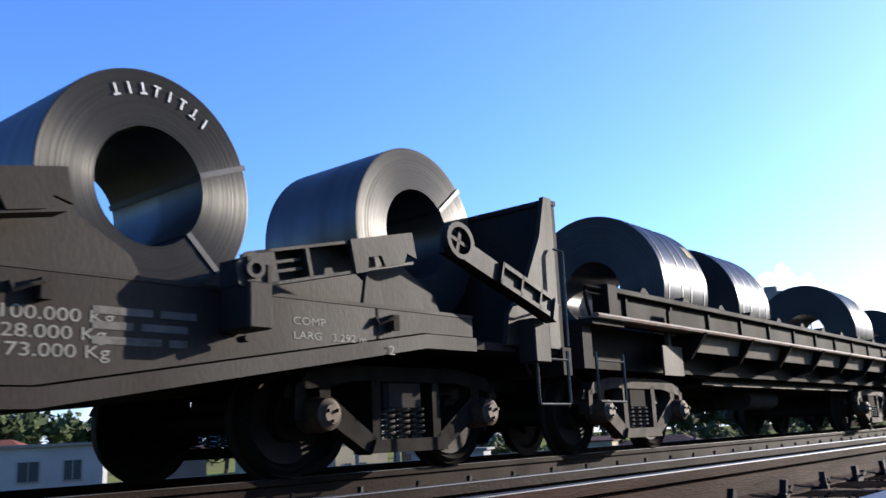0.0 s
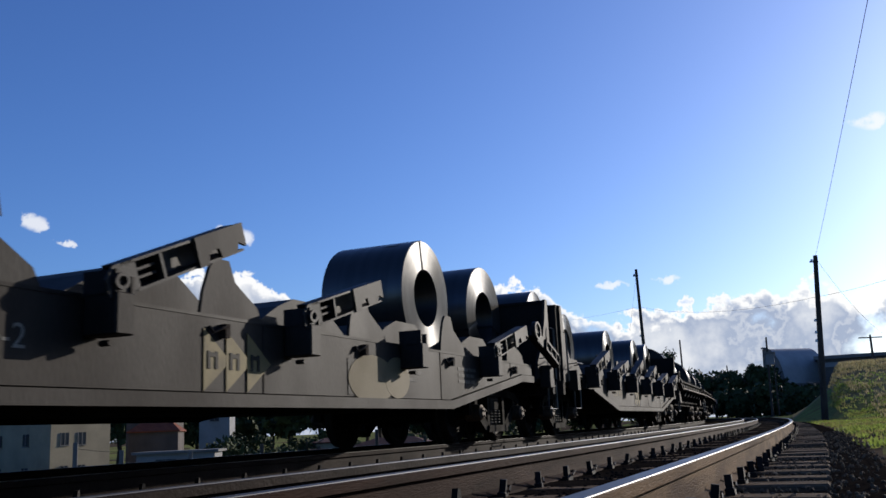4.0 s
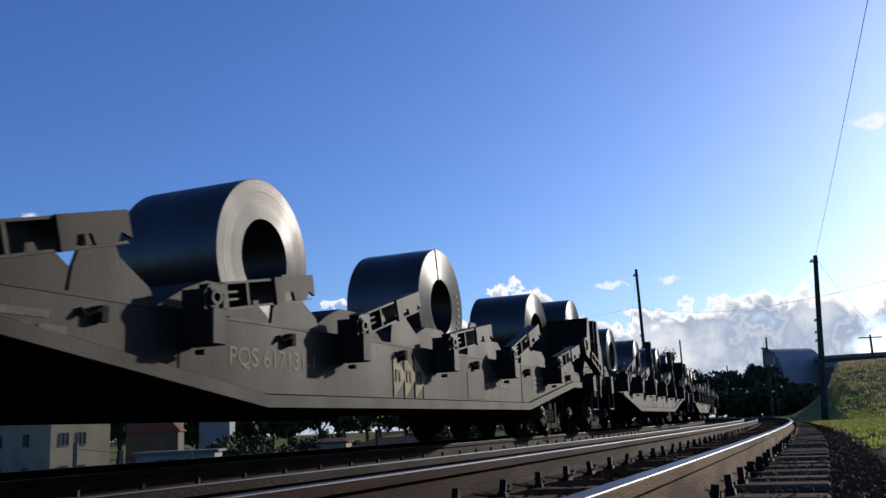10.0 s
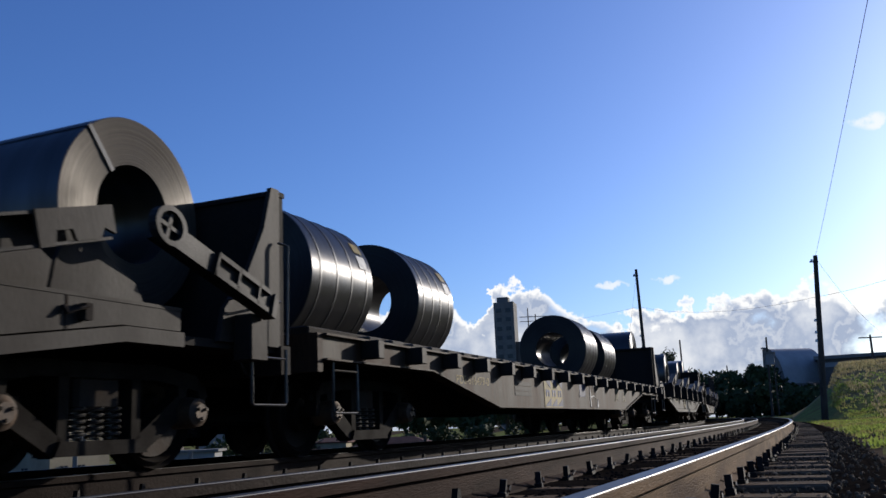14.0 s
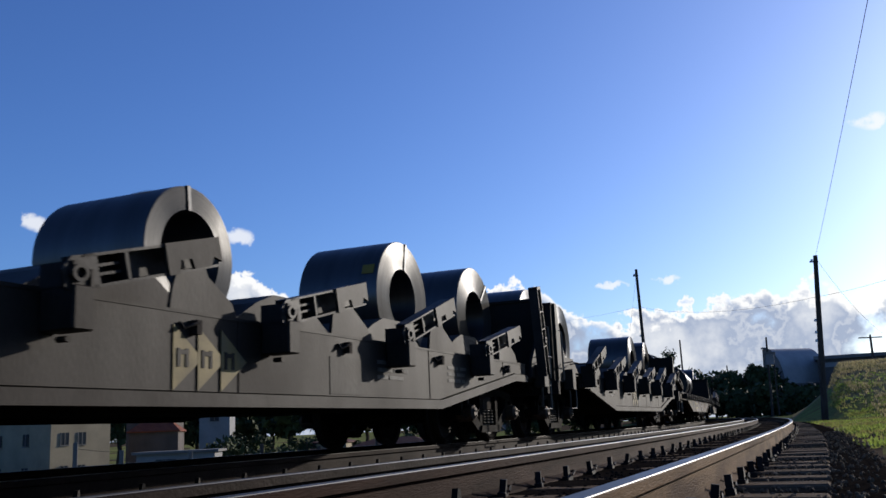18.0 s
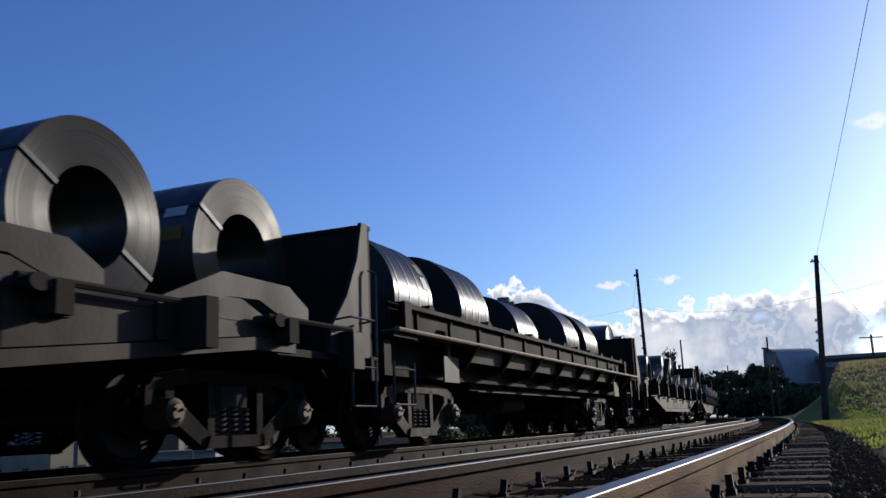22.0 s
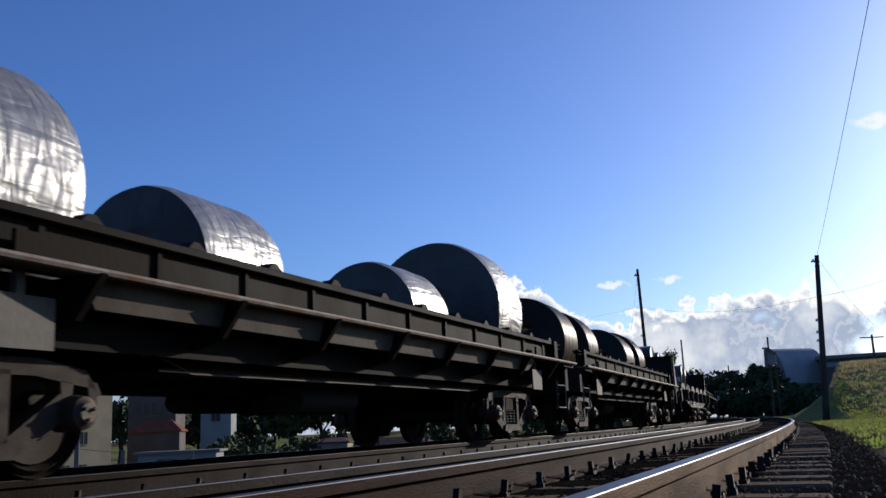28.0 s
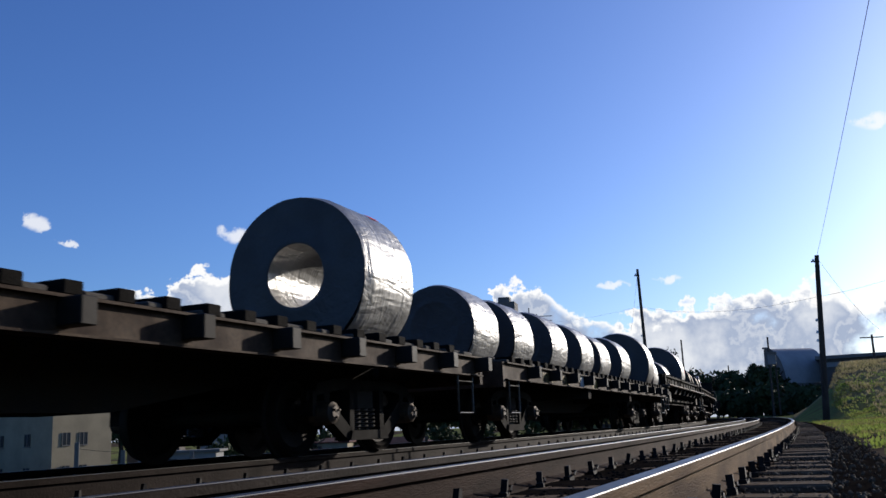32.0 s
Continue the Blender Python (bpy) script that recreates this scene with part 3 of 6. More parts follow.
def saddle_base(low=0.56, high=1.07, half=15.3 / 2, kink=3.15, shoulder=5.62, panel=7.3, top=2.88, plate=WAGON_GREY, ridge_h=1.93, ridges=RIDGES, plates=True):
    w = new("saddle_wagon")
    body_end = shoulder + 0.5
    bottom = [(-body_end, high), (-shoulder, high), (-kink, low), (kink, low), (shoulder, high), (body_end, high)]
    upper = [(x, max(z + 0.14, 0.0)) for x, z in bottom]
    for g in (1, -1):
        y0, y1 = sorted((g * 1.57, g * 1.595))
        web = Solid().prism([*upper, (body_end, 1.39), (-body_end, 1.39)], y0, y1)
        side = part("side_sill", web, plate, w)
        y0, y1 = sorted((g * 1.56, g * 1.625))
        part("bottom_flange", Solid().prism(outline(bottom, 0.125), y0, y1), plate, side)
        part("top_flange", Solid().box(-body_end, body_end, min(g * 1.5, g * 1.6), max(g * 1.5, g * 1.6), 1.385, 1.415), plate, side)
        if g < 0:
            for x in (-4.1, -0.35, 2.9, 5.2):
                zb = low + 0.14 if abs(x) < kink else high - (high - low) * (shoulder - abs(x)) / (shoulder - kink) + 0.14
                part("weld_seam", Solid().box(x, x + 0.016, -1.599, -1.594, zb, 1.385), UNDER, side)
        for x in ridges:
            part("lashing_ring", RING, UNDER, side).matrix_basis = pose(x + 0.62, g * 1.6, 1.3, 0, 0, 0 if g < 0 else 180)
    for x in ridges:
        low_h = ridge_h - 0.05
        s = Solid().prism([(x - 0.5, 1.4), (x - 0.02, low_h - 0.12), (x + 0.22, low_h), (x + 0.7, low_h), (x + 1.08, 1.55), (x + 1.14, 1.4)], -1.2, 1.2)
        sad = part("saddle", s, plate, w, "trapezoid saddle across the wagon")
        h = ridge_h + 0.03
        for g in (1, -1) if plates else ():
            face = [(x + 0.44, 1.4), (x + 0.47, 1.62), (x + 0.54, h - 0.1), (x + 0.6, h), (x + 0.75, h), (x + 0.82, h - 0.2), (x + 1.08, 1.55), (x + 1.14, 1.4)]
            part("end_plate", Solid().prism(face, *sorted((g * 1.57, g * 1.596))), plate, sad)
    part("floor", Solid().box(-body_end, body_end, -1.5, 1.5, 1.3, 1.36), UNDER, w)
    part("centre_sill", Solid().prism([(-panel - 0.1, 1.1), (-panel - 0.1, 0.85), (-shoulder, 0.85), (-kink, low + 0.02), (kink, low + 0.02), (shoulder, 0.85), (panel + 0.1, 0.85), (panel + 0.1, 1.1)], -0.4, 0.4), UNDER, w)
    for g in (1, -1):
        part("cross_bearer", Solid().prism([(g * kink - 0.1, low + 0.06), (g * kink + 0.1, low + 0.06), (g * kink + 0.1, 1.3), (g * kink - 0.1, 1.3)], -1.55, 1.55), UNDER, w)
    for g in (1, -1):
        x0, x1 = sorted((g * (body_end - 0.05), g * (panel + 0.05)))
        part("end_platform", Solid().box(x0, x1, -1.5, 1.5, 1.12, 1.2).box(min(g * panel, g * (panel + 0.12)), max(g * panel, g * (panel + 0.12)), -1.55, 1.55, 0.9, 1.2), DARK_PLATE, w)
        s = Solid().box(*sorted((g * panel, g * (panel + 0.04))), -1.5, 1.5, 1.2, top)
        wall = part("end_bulkhead", s, DARK_PLATE, w, "dark steel bulkhead across the wagon's end")
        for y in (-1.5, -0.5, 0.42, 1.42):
            part("rib", Solid().box(*sorted((g * (panel + 0.04), g * (panel + 0.11))), y, y + 0.08, 1.2, top - 0.05), DARK_PLATE, wall)
        part("top_rail", Solid().box(*sorted((g * (panel - 0.02), g * (panel + 0.12))), -1.51, 1.51, top - 0.05, top + 0.004), DARK_PLATE, wall)
        for y in (-1.52, 1.52):
            pr = [(panel, 1.18), (panel - 0.72, 1.18), (panel - 0.66, 1.5), (panel - 0.4, 1.9), (panel - 0.2, 2.4), (panel - 0.1, top), (panel, top)]
            part("bulkhead_gusset", Solid().prism([(g * x, z) for x, z in pr], y - 0.02, y + 0.02), plate, w)
            h = Solid().rod([(g * (panel - 0.66), y * 1.03, 1.58), (g * (panel - 0.64), y * 1.12, 1.6), (g * (panel - 0.25), y * 1.12, 1.6), (g * (panel - 0.23), y * 1.03, 1.58)], 0.014)
            h.rod([(g * (panel - 0.02), y * 1.06, 1.2), (g * (panel - 0.0), y * 1.06, 2.25), (g * (panel - 0.06), y * 1.03, 2.28)], 0.014)
            part("grab_iron", h, BARE, w, smooth=True)
            q = Solid().box(*sorted((g * (panel - 0.55), g * (panel - 0.35))), min(y, y * 1.1), max(y, y * 1.1), 1.0, 1.45, 0.01)
            part("end_bracket", q, plate, w)
    stirrup(w, panel - 0.44, panel - 0.02, 0.58, 1.15)
    stirrup(w, -panel + 0.4, -panel + 0.82, 0.6, 1.2)
    running_gear(w, 6.0 if half > 7 else 5.5, half)
    return w


def add_arms(w, angles, ridges=RIDGES, link=True, posts=(), up_link=False):
    """Hinged stake arms on their brackets. angles: degrees for each ridge, None for a missing arm; posts: ridges whose arm stands upright."""
    for i, x in enumerate(ridges):
        for g in (-1, 1):
            part("arm_bracket", BRACKET, WAGON_GREY, w).matrix_basis = pose(x - 0.5, g * 1.6, 1.38, 0, 0, 0 if g < 0 else 180)
            if angles[i] is None and i not in posts:
                continue
            o = part("stake_arm", POST if i in posts else ARM, WAGON_GREY, w)
            o.matrix_basis = pose(x - 0.52, g * 1.68 if g < 0 else 1.82, 1.14 if i in posts else 1.5, 0, -(97 if i in posts else 0.72 * angles[i]), 0)
            if i not in posts and g < 0:
                part("arm_tip", TIP, WAGON_GREY, o)
    if link:
        for y in (-1.68, 1.82):
            o = part("stake_arm", POST if up_link else LINK, WAGON_GREY, w)
            o.matrix_basis = pose(6.5, y, 1.2, 0, -101, 0) if up_link else pose(5.72, y, 2.02, 0, 17.5, 0)


def place(ob, u, m=None):
    MOVERS.append((ob, 1.00909 * u - 1.6, m or Matrix.Identity(4)))


WAGON_SIZE = Vector((1.01, 1.03, 0.71))     # drawn sizes to metres: along, across, up


def settle(w):
    """Brings a wagon's body, drawn in units of its own, to its true size; the running gear and the stakes are drawn true."""
    for o in w.children_recursive:
        up = o
        while up.parent is not w:
            up = up.parent
        kind = up.name.split(".")[0]
        if kind == "bogie":
            if o is up:
                o.location.x *= WAGON_SIZE.x
            continue
        o.location = o.location * WAGON_SIZE
        if kind != "stake_arm" and "true_size" not in o.data:
            o.data["true_size"] = True
            for q in o.data.vertices:
                q.co = q.co * WAGON_SIZE


# ---- coils ----
def patch(r, a0, a1, y0, y1, n=6):
    """A small piece of a cylinder's skin, for a sticker."""
    s = Solid()
    v = []
    for i in range(n + 1):
        a = a0 + (a1 - a0) * i / n
        v += [(r * math.cos(a), y0, r * math.sin(a)), (r * math.cos(a), y1, r * math.sin(a))]
    return s.add(v, [(2 * i, 2 * i + 1, 2 * i + 3, 2 * i + 2) for i in range(n)])


def coil(label, r, w, hole=0.357, rnd=None, side=None, face=None, bands=0, strap=None, chalk=None, stickers=(), wrapped=False, open_bore=False):
    """A steel coil, its axis along y, its middle at the origin, the seen end towards -y."""
    rnd = rnd or random.Random(7)
    c = new("wrapped_coil" if wrapped else "steel_coil")
    tagged(c, label, "steel coil", "coils on the train")
    n = 72
    if wrapped:
        s = Solid()
        v, rows = [], 11
        ph = rnd.uniform(0, 9)
        for i in range(n):
            a = 2 * math.pi * i / n
            for k in range(rows):
                y = -w / 2 + w * k / (rows - 1)
                bulge = 0.012 * noise.noise(Vector((math.cos(a) * 3 + ph, math.sin(a) * 3, y * 4))) + 0.006 * noise.noise(Vector((a * 9 + ph, y * 13, ph)))
                sag = 0.05 * max(0.0, -math.sin(a)) * abs(math.cos(a)) ** 0.5
                q = r + bulge + sag - (0.03 if k in (0, rows - 1) else 0)
                v.append((q * math.cos(a), y, q * math.sin(a)))
        f = [(i * rows + k, i * rows + k + 1, (i + 1) % n * rows + k + 1, (i + 1) % n * rows + k) for i in range(n) for k in range(rows - 1)]
        part("wrapping", s.add(v, f), FOIL, c, "crinkled silver foil wrapping", True)
        if open_bore:
            part("bore", Solid().lathe([(hole, -w / 2 + 0.01), (hole, w / 2 - 0.01)], 0, 0, 48, closed=False), FOIL, c, smooth=True)
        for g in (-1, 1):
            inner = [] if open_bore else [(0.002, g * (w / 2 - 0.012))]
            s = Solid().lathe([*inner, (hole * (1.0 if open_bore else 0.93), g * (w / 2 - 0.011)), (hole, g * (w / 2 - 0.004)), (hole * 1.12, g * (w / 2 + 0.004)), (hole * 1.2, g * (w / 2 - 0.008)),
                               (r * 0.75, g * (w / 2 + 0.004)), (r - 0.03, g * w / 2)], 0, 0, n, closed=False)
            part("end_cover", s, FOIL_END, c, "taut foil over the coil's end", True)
    else:
        s = Solid().lathe([(r - 0.008, -w / 2), (r, -w / 2 + 0.006), (r, w / 2 - 0.006), (r - 0.008, w / 2)], 0, 0, n, closed=False)
        part("outer_wrap", s, side or COIL_SIDE, c, smooth=True)
        part("bore", Solid().lathe([(hole, -w / 2), (hole, w / 2)], 0, 0, 48, closed=False), side or COIL_SIDE, c, smooth=True)
        prof, q = [], hole
        while q < r - 0.008:
            prof.append((q, rnd.uniform(-0.0025, 0.0025)))
            q += rnd.uniform(0.02, 0.07)
        prof.append((r - 0.008, 0.0))
        prof[0] = (hole, 0.0)
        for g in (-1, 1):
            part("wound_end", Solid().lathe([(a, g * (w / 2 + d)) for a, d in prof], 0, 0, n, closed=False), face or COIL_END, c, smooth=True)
    for k in range(bands):
        y = -w / 2 + w * (k + 0.5) / bands + rnd.uniform(-0.04, 0.04)
        part("band", Solid().lathe([(r + 0.001, y - 0.016), (r + 0.005, y - 0.014), (r + 0.005, y + 0.014), (r + 0.001, y + 0.016)], 0, 0, n, closed=False), STRAP, c, smooth=True)
    for a in strap or ():
        m = pose(0, 0, 0, 0, -a, 0)
        s = Solid().box(hole - 0.005, r + 0.006, -w / 2 - 0.012, -w / 2 - 0.007, -0.018, 0.018).box(r + 0.002, r + 0.006, -w / 2 - 0.012, w / 2 + 0.012, -0.018, 0.018)
        s.box(hole - 0.008, hole - 0.003, -w / 2 - 0.012, w / 2 + 0.012, -0.018, 0.018).box(hole - 0.005, r + 0.006, w / 2 + 0.007, w / 2 + 0.012, -0.018, 0.018)
        part("strap", s.turned(m), STRAP, c)
    if chalk:
        a0, count, rad = chalk
        s = Solid()
        for k in range(count):
            a = radians(a0 - k * 9)
            t = Solid().box(-0.006, 0.006, -w / 2 - 0.011, -w / 2 - 0.008, -0.036, 0.036)
            if k % 3 != 1:
                t.box(-0.022, 0.022, -w / 2 - 0.011, -w / 2 - 0.008, 0.024 if k % 2 else -0.036, 0.036 if k % 2 else -0.024)
            t.turned(Matrix.Translation((rad * math.cos(a), 0, rad * math.sin(a))) @ pose(0, 0, 0, 0, 90 - math.degrees(a) + rnd.uniform(-14, 14), 0))
            s.add(t.v, t.f)
        tagged(part("chalk_marks", s, CHALK, c), "chalked figures", kind="stuff")
    for a0, a1, y0, y1, mat in stickers:
        part("sticker", patch(r + 0.007, radians(a0), radians(a1), y0 * w, y1 * w), mat, c)
    return c

# ---- well wagon: coils lying lengthwise in a trough ----
def well_base():
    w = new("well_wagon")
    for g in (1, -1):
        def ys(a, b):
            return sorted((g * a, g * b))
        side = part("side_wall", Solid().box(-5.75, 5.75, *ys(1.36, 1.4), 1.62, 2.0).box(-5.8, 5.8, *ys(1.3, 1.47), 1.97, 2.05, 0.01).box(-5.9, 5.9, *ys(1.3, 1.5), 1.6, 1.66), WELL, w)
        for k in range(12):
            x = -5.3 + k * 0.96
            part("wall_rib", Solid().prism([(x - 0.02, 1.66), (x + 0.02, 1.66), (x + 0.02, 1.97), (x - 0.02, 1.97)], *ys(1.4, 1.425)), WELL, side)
            part("wedge", Solid().prism([(x + 0.26, 2.05), (x + 0.46, 2.05), (x + 0.38, 2.13), (x + 0.32, 2.13)], *ys(1.33, 1.44)), DARK_PLATE, side)
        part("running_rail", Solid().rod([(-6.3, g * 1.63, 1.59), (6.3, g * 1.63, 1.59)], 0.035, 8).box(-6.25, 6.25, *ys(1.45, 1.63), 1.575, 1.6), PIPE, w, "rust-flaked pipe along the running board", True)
        # Plate added to close the gap; its near-black colour stands for shade.
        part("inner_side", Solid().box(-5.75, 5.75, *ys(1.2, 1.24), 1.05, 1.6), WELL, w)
        fl = part("sloped_skirt", Solid().add([(-4.15, g * 1.54, 1.575), (4.5, g * 1.54, 1.575), (4.2, g * 1.49, 1.33), (-4.0, g * 1.49, 1.33), (-4.15, g * 1.5, 1.575), (4.5, g * 1.5, 1.575), (4.2, g * 1.45, 1.33), (-4.0, g * 1.45, 1.33)],
                                           [(0, 1, 2, 3), (4, 5, 6, 7), (0, 1, 5, 4), (1, 2, 6, 5), (2, 3, 7, 6), (3, 0, 4, 7)]), SKIRT, w)
        for k in range(8):
            x = -4.0 + k * 1.33 - 0.16
            s = Solid().add([(x, g * 1.68, 1.57), (x, g * 1.12, 1.57), (x, g * 1.12, 1.08), (x, g * 1.5, 1.22), (x + 0.05, g * 1.68, 1.57), (x + 0.05, g * 1.12, 1.57), (x + 0.05, g * 1.12, 1.08), (x + 0.05, g * 1.5, 1.22)],
                            [(0, 1, 2, 3), (4, 5, 6, 7), (0, 1, 5, 4), (1, 2, 6, 5), (2, 3, 7, 6), (3, 0, 4, 7)])
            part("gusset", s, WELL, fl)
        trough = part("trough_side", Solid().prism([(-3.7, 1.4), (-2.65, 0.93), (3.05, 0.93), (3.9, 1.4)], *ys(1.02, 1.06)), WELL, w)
        part("trough_flange", Solid().prism(outline([(-3.3, 1.2), (-2.65, 0.92), (3.05, 0.92), (3.55, 1.2)], 0.014), *ys(1.0, 1.12)), SKIRT, trough)
        holes = Solid()
        for zr in (1.03, 1.09, 1.15, 1.21):
            for k in range(28):
                x = -2.6 + k * 0.2 + (0.1 if zr == 1.09 else 0)
                holes.box(x, x + 0.1, *ys(1.059, 1.066), zr, zr + 0.018)
        tagged(part("slot_row", holes, UNDER, trough), "rows of small worn slots", kind="stuff")
        for x in (-4.48, 4.75):
            part("placard_board", Solid().box(x - 0.22, x + 0.22, *ys(1.44, 1.46), 0.98, 1.38).box(x - 0.03, x + 0.03, *ys(1.4, 1.44), 1.3, 1.6), SKIRT, w, "blank grey placard board")
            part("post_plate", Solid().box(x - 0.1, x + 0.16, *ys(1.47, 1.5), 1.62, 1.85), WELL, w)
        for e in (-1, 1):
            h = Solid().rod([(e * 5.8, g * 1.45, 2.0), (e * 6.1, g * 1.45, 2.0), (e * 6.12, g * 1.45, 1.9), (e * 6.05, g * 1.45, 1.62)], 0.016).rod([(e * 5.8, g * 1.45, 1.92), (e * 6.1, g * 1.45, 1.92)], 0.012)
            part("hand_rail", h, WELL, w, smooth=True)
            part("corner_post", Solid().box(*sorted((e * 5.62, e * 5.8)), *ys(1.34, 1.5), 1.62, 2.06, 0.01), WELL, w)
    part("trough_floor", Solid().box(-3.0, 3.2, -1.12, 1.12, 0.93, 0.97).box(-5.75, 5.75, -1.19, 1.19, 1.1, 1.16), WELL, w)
    for y in (-0.62, 0.62):
        part("coil_chock", Solid().prism([(-5.6, 1.16), (5.6, 1.16), (5.6, 1.34), (-5.6, 1.34)], *sorted((y, y + (0.22 if y > 0 else -0.22)))), TIMBER, w)
    part("centre_sill", Solid().box(-6.3, 6.3, -0.3, 0.3, 0.85, 1.1), UNDER, w)
    for e in (-1, 1):
        part("end_platform", Solid().box(*sorted((e * 5.75, e * 6.3)), -1.6, 1.6, 1.5, 1.57).box(*sorted((e * 6.15, e * 6.3)), -1.5, 1.5, 1.0, 1.5), DARK_PLATE, w)
    stirrup(w, 5.62, 6.1, 0.62, 1.2, -1.5)
    stirrup(w, -6.1, -5.62, 0.62, 1.2, -1.5)
    part("cylinder_tank", Solid().cyl(-0.6, 0.74, 0.2, -0.6, 0.5, 18, "x"), UNDER, w, smooth=True)
    running_gear(w, 4.55, 13.2 / 2, "rusty")
    return w


# Far below real paint: the shade under the running rail is in it.
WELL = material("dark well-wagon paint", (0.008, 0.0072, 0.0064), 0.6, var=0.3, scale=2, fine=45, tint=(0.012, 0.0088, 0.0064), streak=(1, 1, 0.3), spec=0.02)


# Sunlit tone put into the colour of skirt, lip and placard.
SKIRT = material("dusty grey skirt paint", (0.09, 0.0795, 0.066), 0.6, var=0.3, scale=1.5, fine=45, tint=(0.0525, 0.039, 0.03), streak=(1, 1, 0.4), spec=0.1)


# ---- flat wagons: stake pockets along the sides, coils lying lengthwise on timbers ----
def flat_base(half, hb, belly, plate, pocket_step, kink=4.1, low=0.59, phase=0.0, chocks=False):
    w = new("flat_wagon")
    end = half - 0.42
    for g in (1, -1):
        def ys(a, b):
            return sorted((g * a, g * b))
        if belly:
            bot = [(-end, 1.08), (-6.2, 1.08), (-kink, low), (kink, low), (6.2, 1.08), (end, 1.08)]
        else:
            bot = [(-end, 1.07), (end, 1.07)]
        side = part("side_sill", Solid().prism([*bot, (end, 1.36), (-end, 1.36)], *ys(1.56, 1.59)), plate, w)
        part("bottom_flange", Solid().prism(outline(bot, 0.02), *ys(1.5, 1.64)), plate, side)
        part("top_flange", Solid().box(-end, end, *ys(1.5, 1.64), 1.355, 1.38), plate, side)
        n = int(2 * end / pocket_step)
        for k in range(n + 1):
            x = -n * pocket_step / 2 + k * pocket_step + phase
            if abs(x) > end - 0.05:
                continue
            part("stake_pocket", POCKET, plate, side).matrix_basis = pose(x, g * 1.59, 0, 0, 0, 0 if g < 0 else 180)
        for k in range(2 * n + 1):
            x = -n * pocket_step / 2 + k * pocket_step / 2 + pocket_step * 0.25 + phase
            if abs(x) < end - 0.2:
                part("deck_block", DECK_BLOCK, BLOCK, side).matrix_basis = pose(x, g * 1.5, 0)
        for k in range(int((2 * end - 0.4) / 0.4) if chocks else 0):
            part("chock", CHOCK, SHADE_TIMBER, side, "shade-black timber chock").matrix_basis = pose(-end + 0.3 + k * 0.4, g * 1.51, 0)
    planks = Solid()
    for k in range(int(2 * end / 0.3)):
        x = -end + k * 0.3
        planks.box(x + 0.01, x + 0.29, -1.5, 1.5, 1.36, 1.4)
    part("deck", planks, TIMBER, w)
    for y in (-1.42, 1.22):
        part("timber_rail", Solid().box(-end + 0.1, end - 0.1, y, y + 0.2, 1.4, 1.5, 0.015), TIMBER, w, "dark timber rail along the deck")
        part("timber_rail", Solid().box(-end + 0.1, end - 0.1, y * 0.55 - 0.06, y * 0.55 + 0.12, 1.4, 1.5, 0.015), TIMBER, w)
    part("centre_sill", Solid().prism([(-end, 1.36), (-end, 0.9), (-hb + 1.2, 0.9), (-hb + 2.6, low), (hb - 2.6, low), (hb - 1.2, 0.9), (end, 0.9), (end, 1.36)], -0.35, 0.35), UNDER, w)
    for x in (-2.0, 2.0):
        part("cross_bearer", Solid().box(x - 0.1, x + 0.1, -1.55, 1.55, 0.85, 1.3), UNDER, w)
    for e in (-1, 1):
        part("end_beam", Solid().box(*sorted((e * end, e * (end + 0.08))), -1.6, 1.6, 0.95, 1.38), plate, w)
    stirrup(w, end - 0.62, end - 0.2, 0.5, 1.08, -1.58)
    stirrup(w, -end + 0.2, -end + 0.62, 0.5, 1.08, -1.58)
    running_gear(w, hb, half)
    return w


POCKET = Solid().box(-0.06, 0.06, -0.17, 0.0, 1.14, 1.36, 0.008).mesh("stake_pocket", WAGON_GREY)
CHOCK = Solid().box(-0.075, 0.075, -0.12, 0.12, 1.38, 1.5, 0.012).mesh("chock", SHADE_TIMBER)
DECK_BLOCK = Solid().box(-0.13, 0.13, -0.1, 0.16, 1.38, 1.44, 0.015).mesh("deck_block", BLOCK)

# ---- the wagons, from the head of the train to its tail ----
rnd = random.Random(21)
SEEN = "in the slow coil train"
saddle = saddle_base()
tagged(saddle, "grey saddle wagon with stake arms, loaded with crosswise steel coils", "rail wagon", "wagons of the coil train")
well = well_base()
tagged(well, "dark well wagon with a rust-flaked running rail, loaded with coils", "rail wagon", "wagons of the coil train")


def side_text(w, number, mark_x=-1.03, text_x=-3.58, emblem=True, yellow=WHITE):
    """The fleet number, emblem and stencilled data on a saddle wagon's side."""
    lettering(number, 0.26, text_x, 0.96, -1.598, w, yellow, "fleet_number", width=1.13 if len(number) > 8 else 0.5)
    part("faded_panel", Solid().box(0.9, 1.44, -1.6, -1.596, 0.72, 1.15), WAGON_PALE, w, "pale faded paint panel")
    if emblem:
        arrow_mark(mark_x, 0.7, 0.72, 0.58, -1.6, w, yellow if yellow is not WHITE else YELLOW_DULL, WAGON_GREY)
    bars([(0.25, 0.2, 0.1), (0.3, 0.15, 0.12), (0.2, 0.3)], 1.75, 1.12, -1.598, 0.05, 0.045, w, FAINT)
    bars([(0.3, 0.2), (0.2, 0.25), (0.35, 0.1)], 3.4, 1.15, -1.598, 0.05, 0.045, w, FAINT)
    bars([(0.42,), (0.3, 0.2)], -5.55, 1.19, -1.598, 0.06, 0.045, w, FAINT)


YELLOW_DULL = material("dull ochre emblem paint", (0.1436, 0.1092, 0.0402), 0.65, var=0.25, scale=6, fine=60, tint=(0.1092, 0.0891, 0.0488), bump=0)


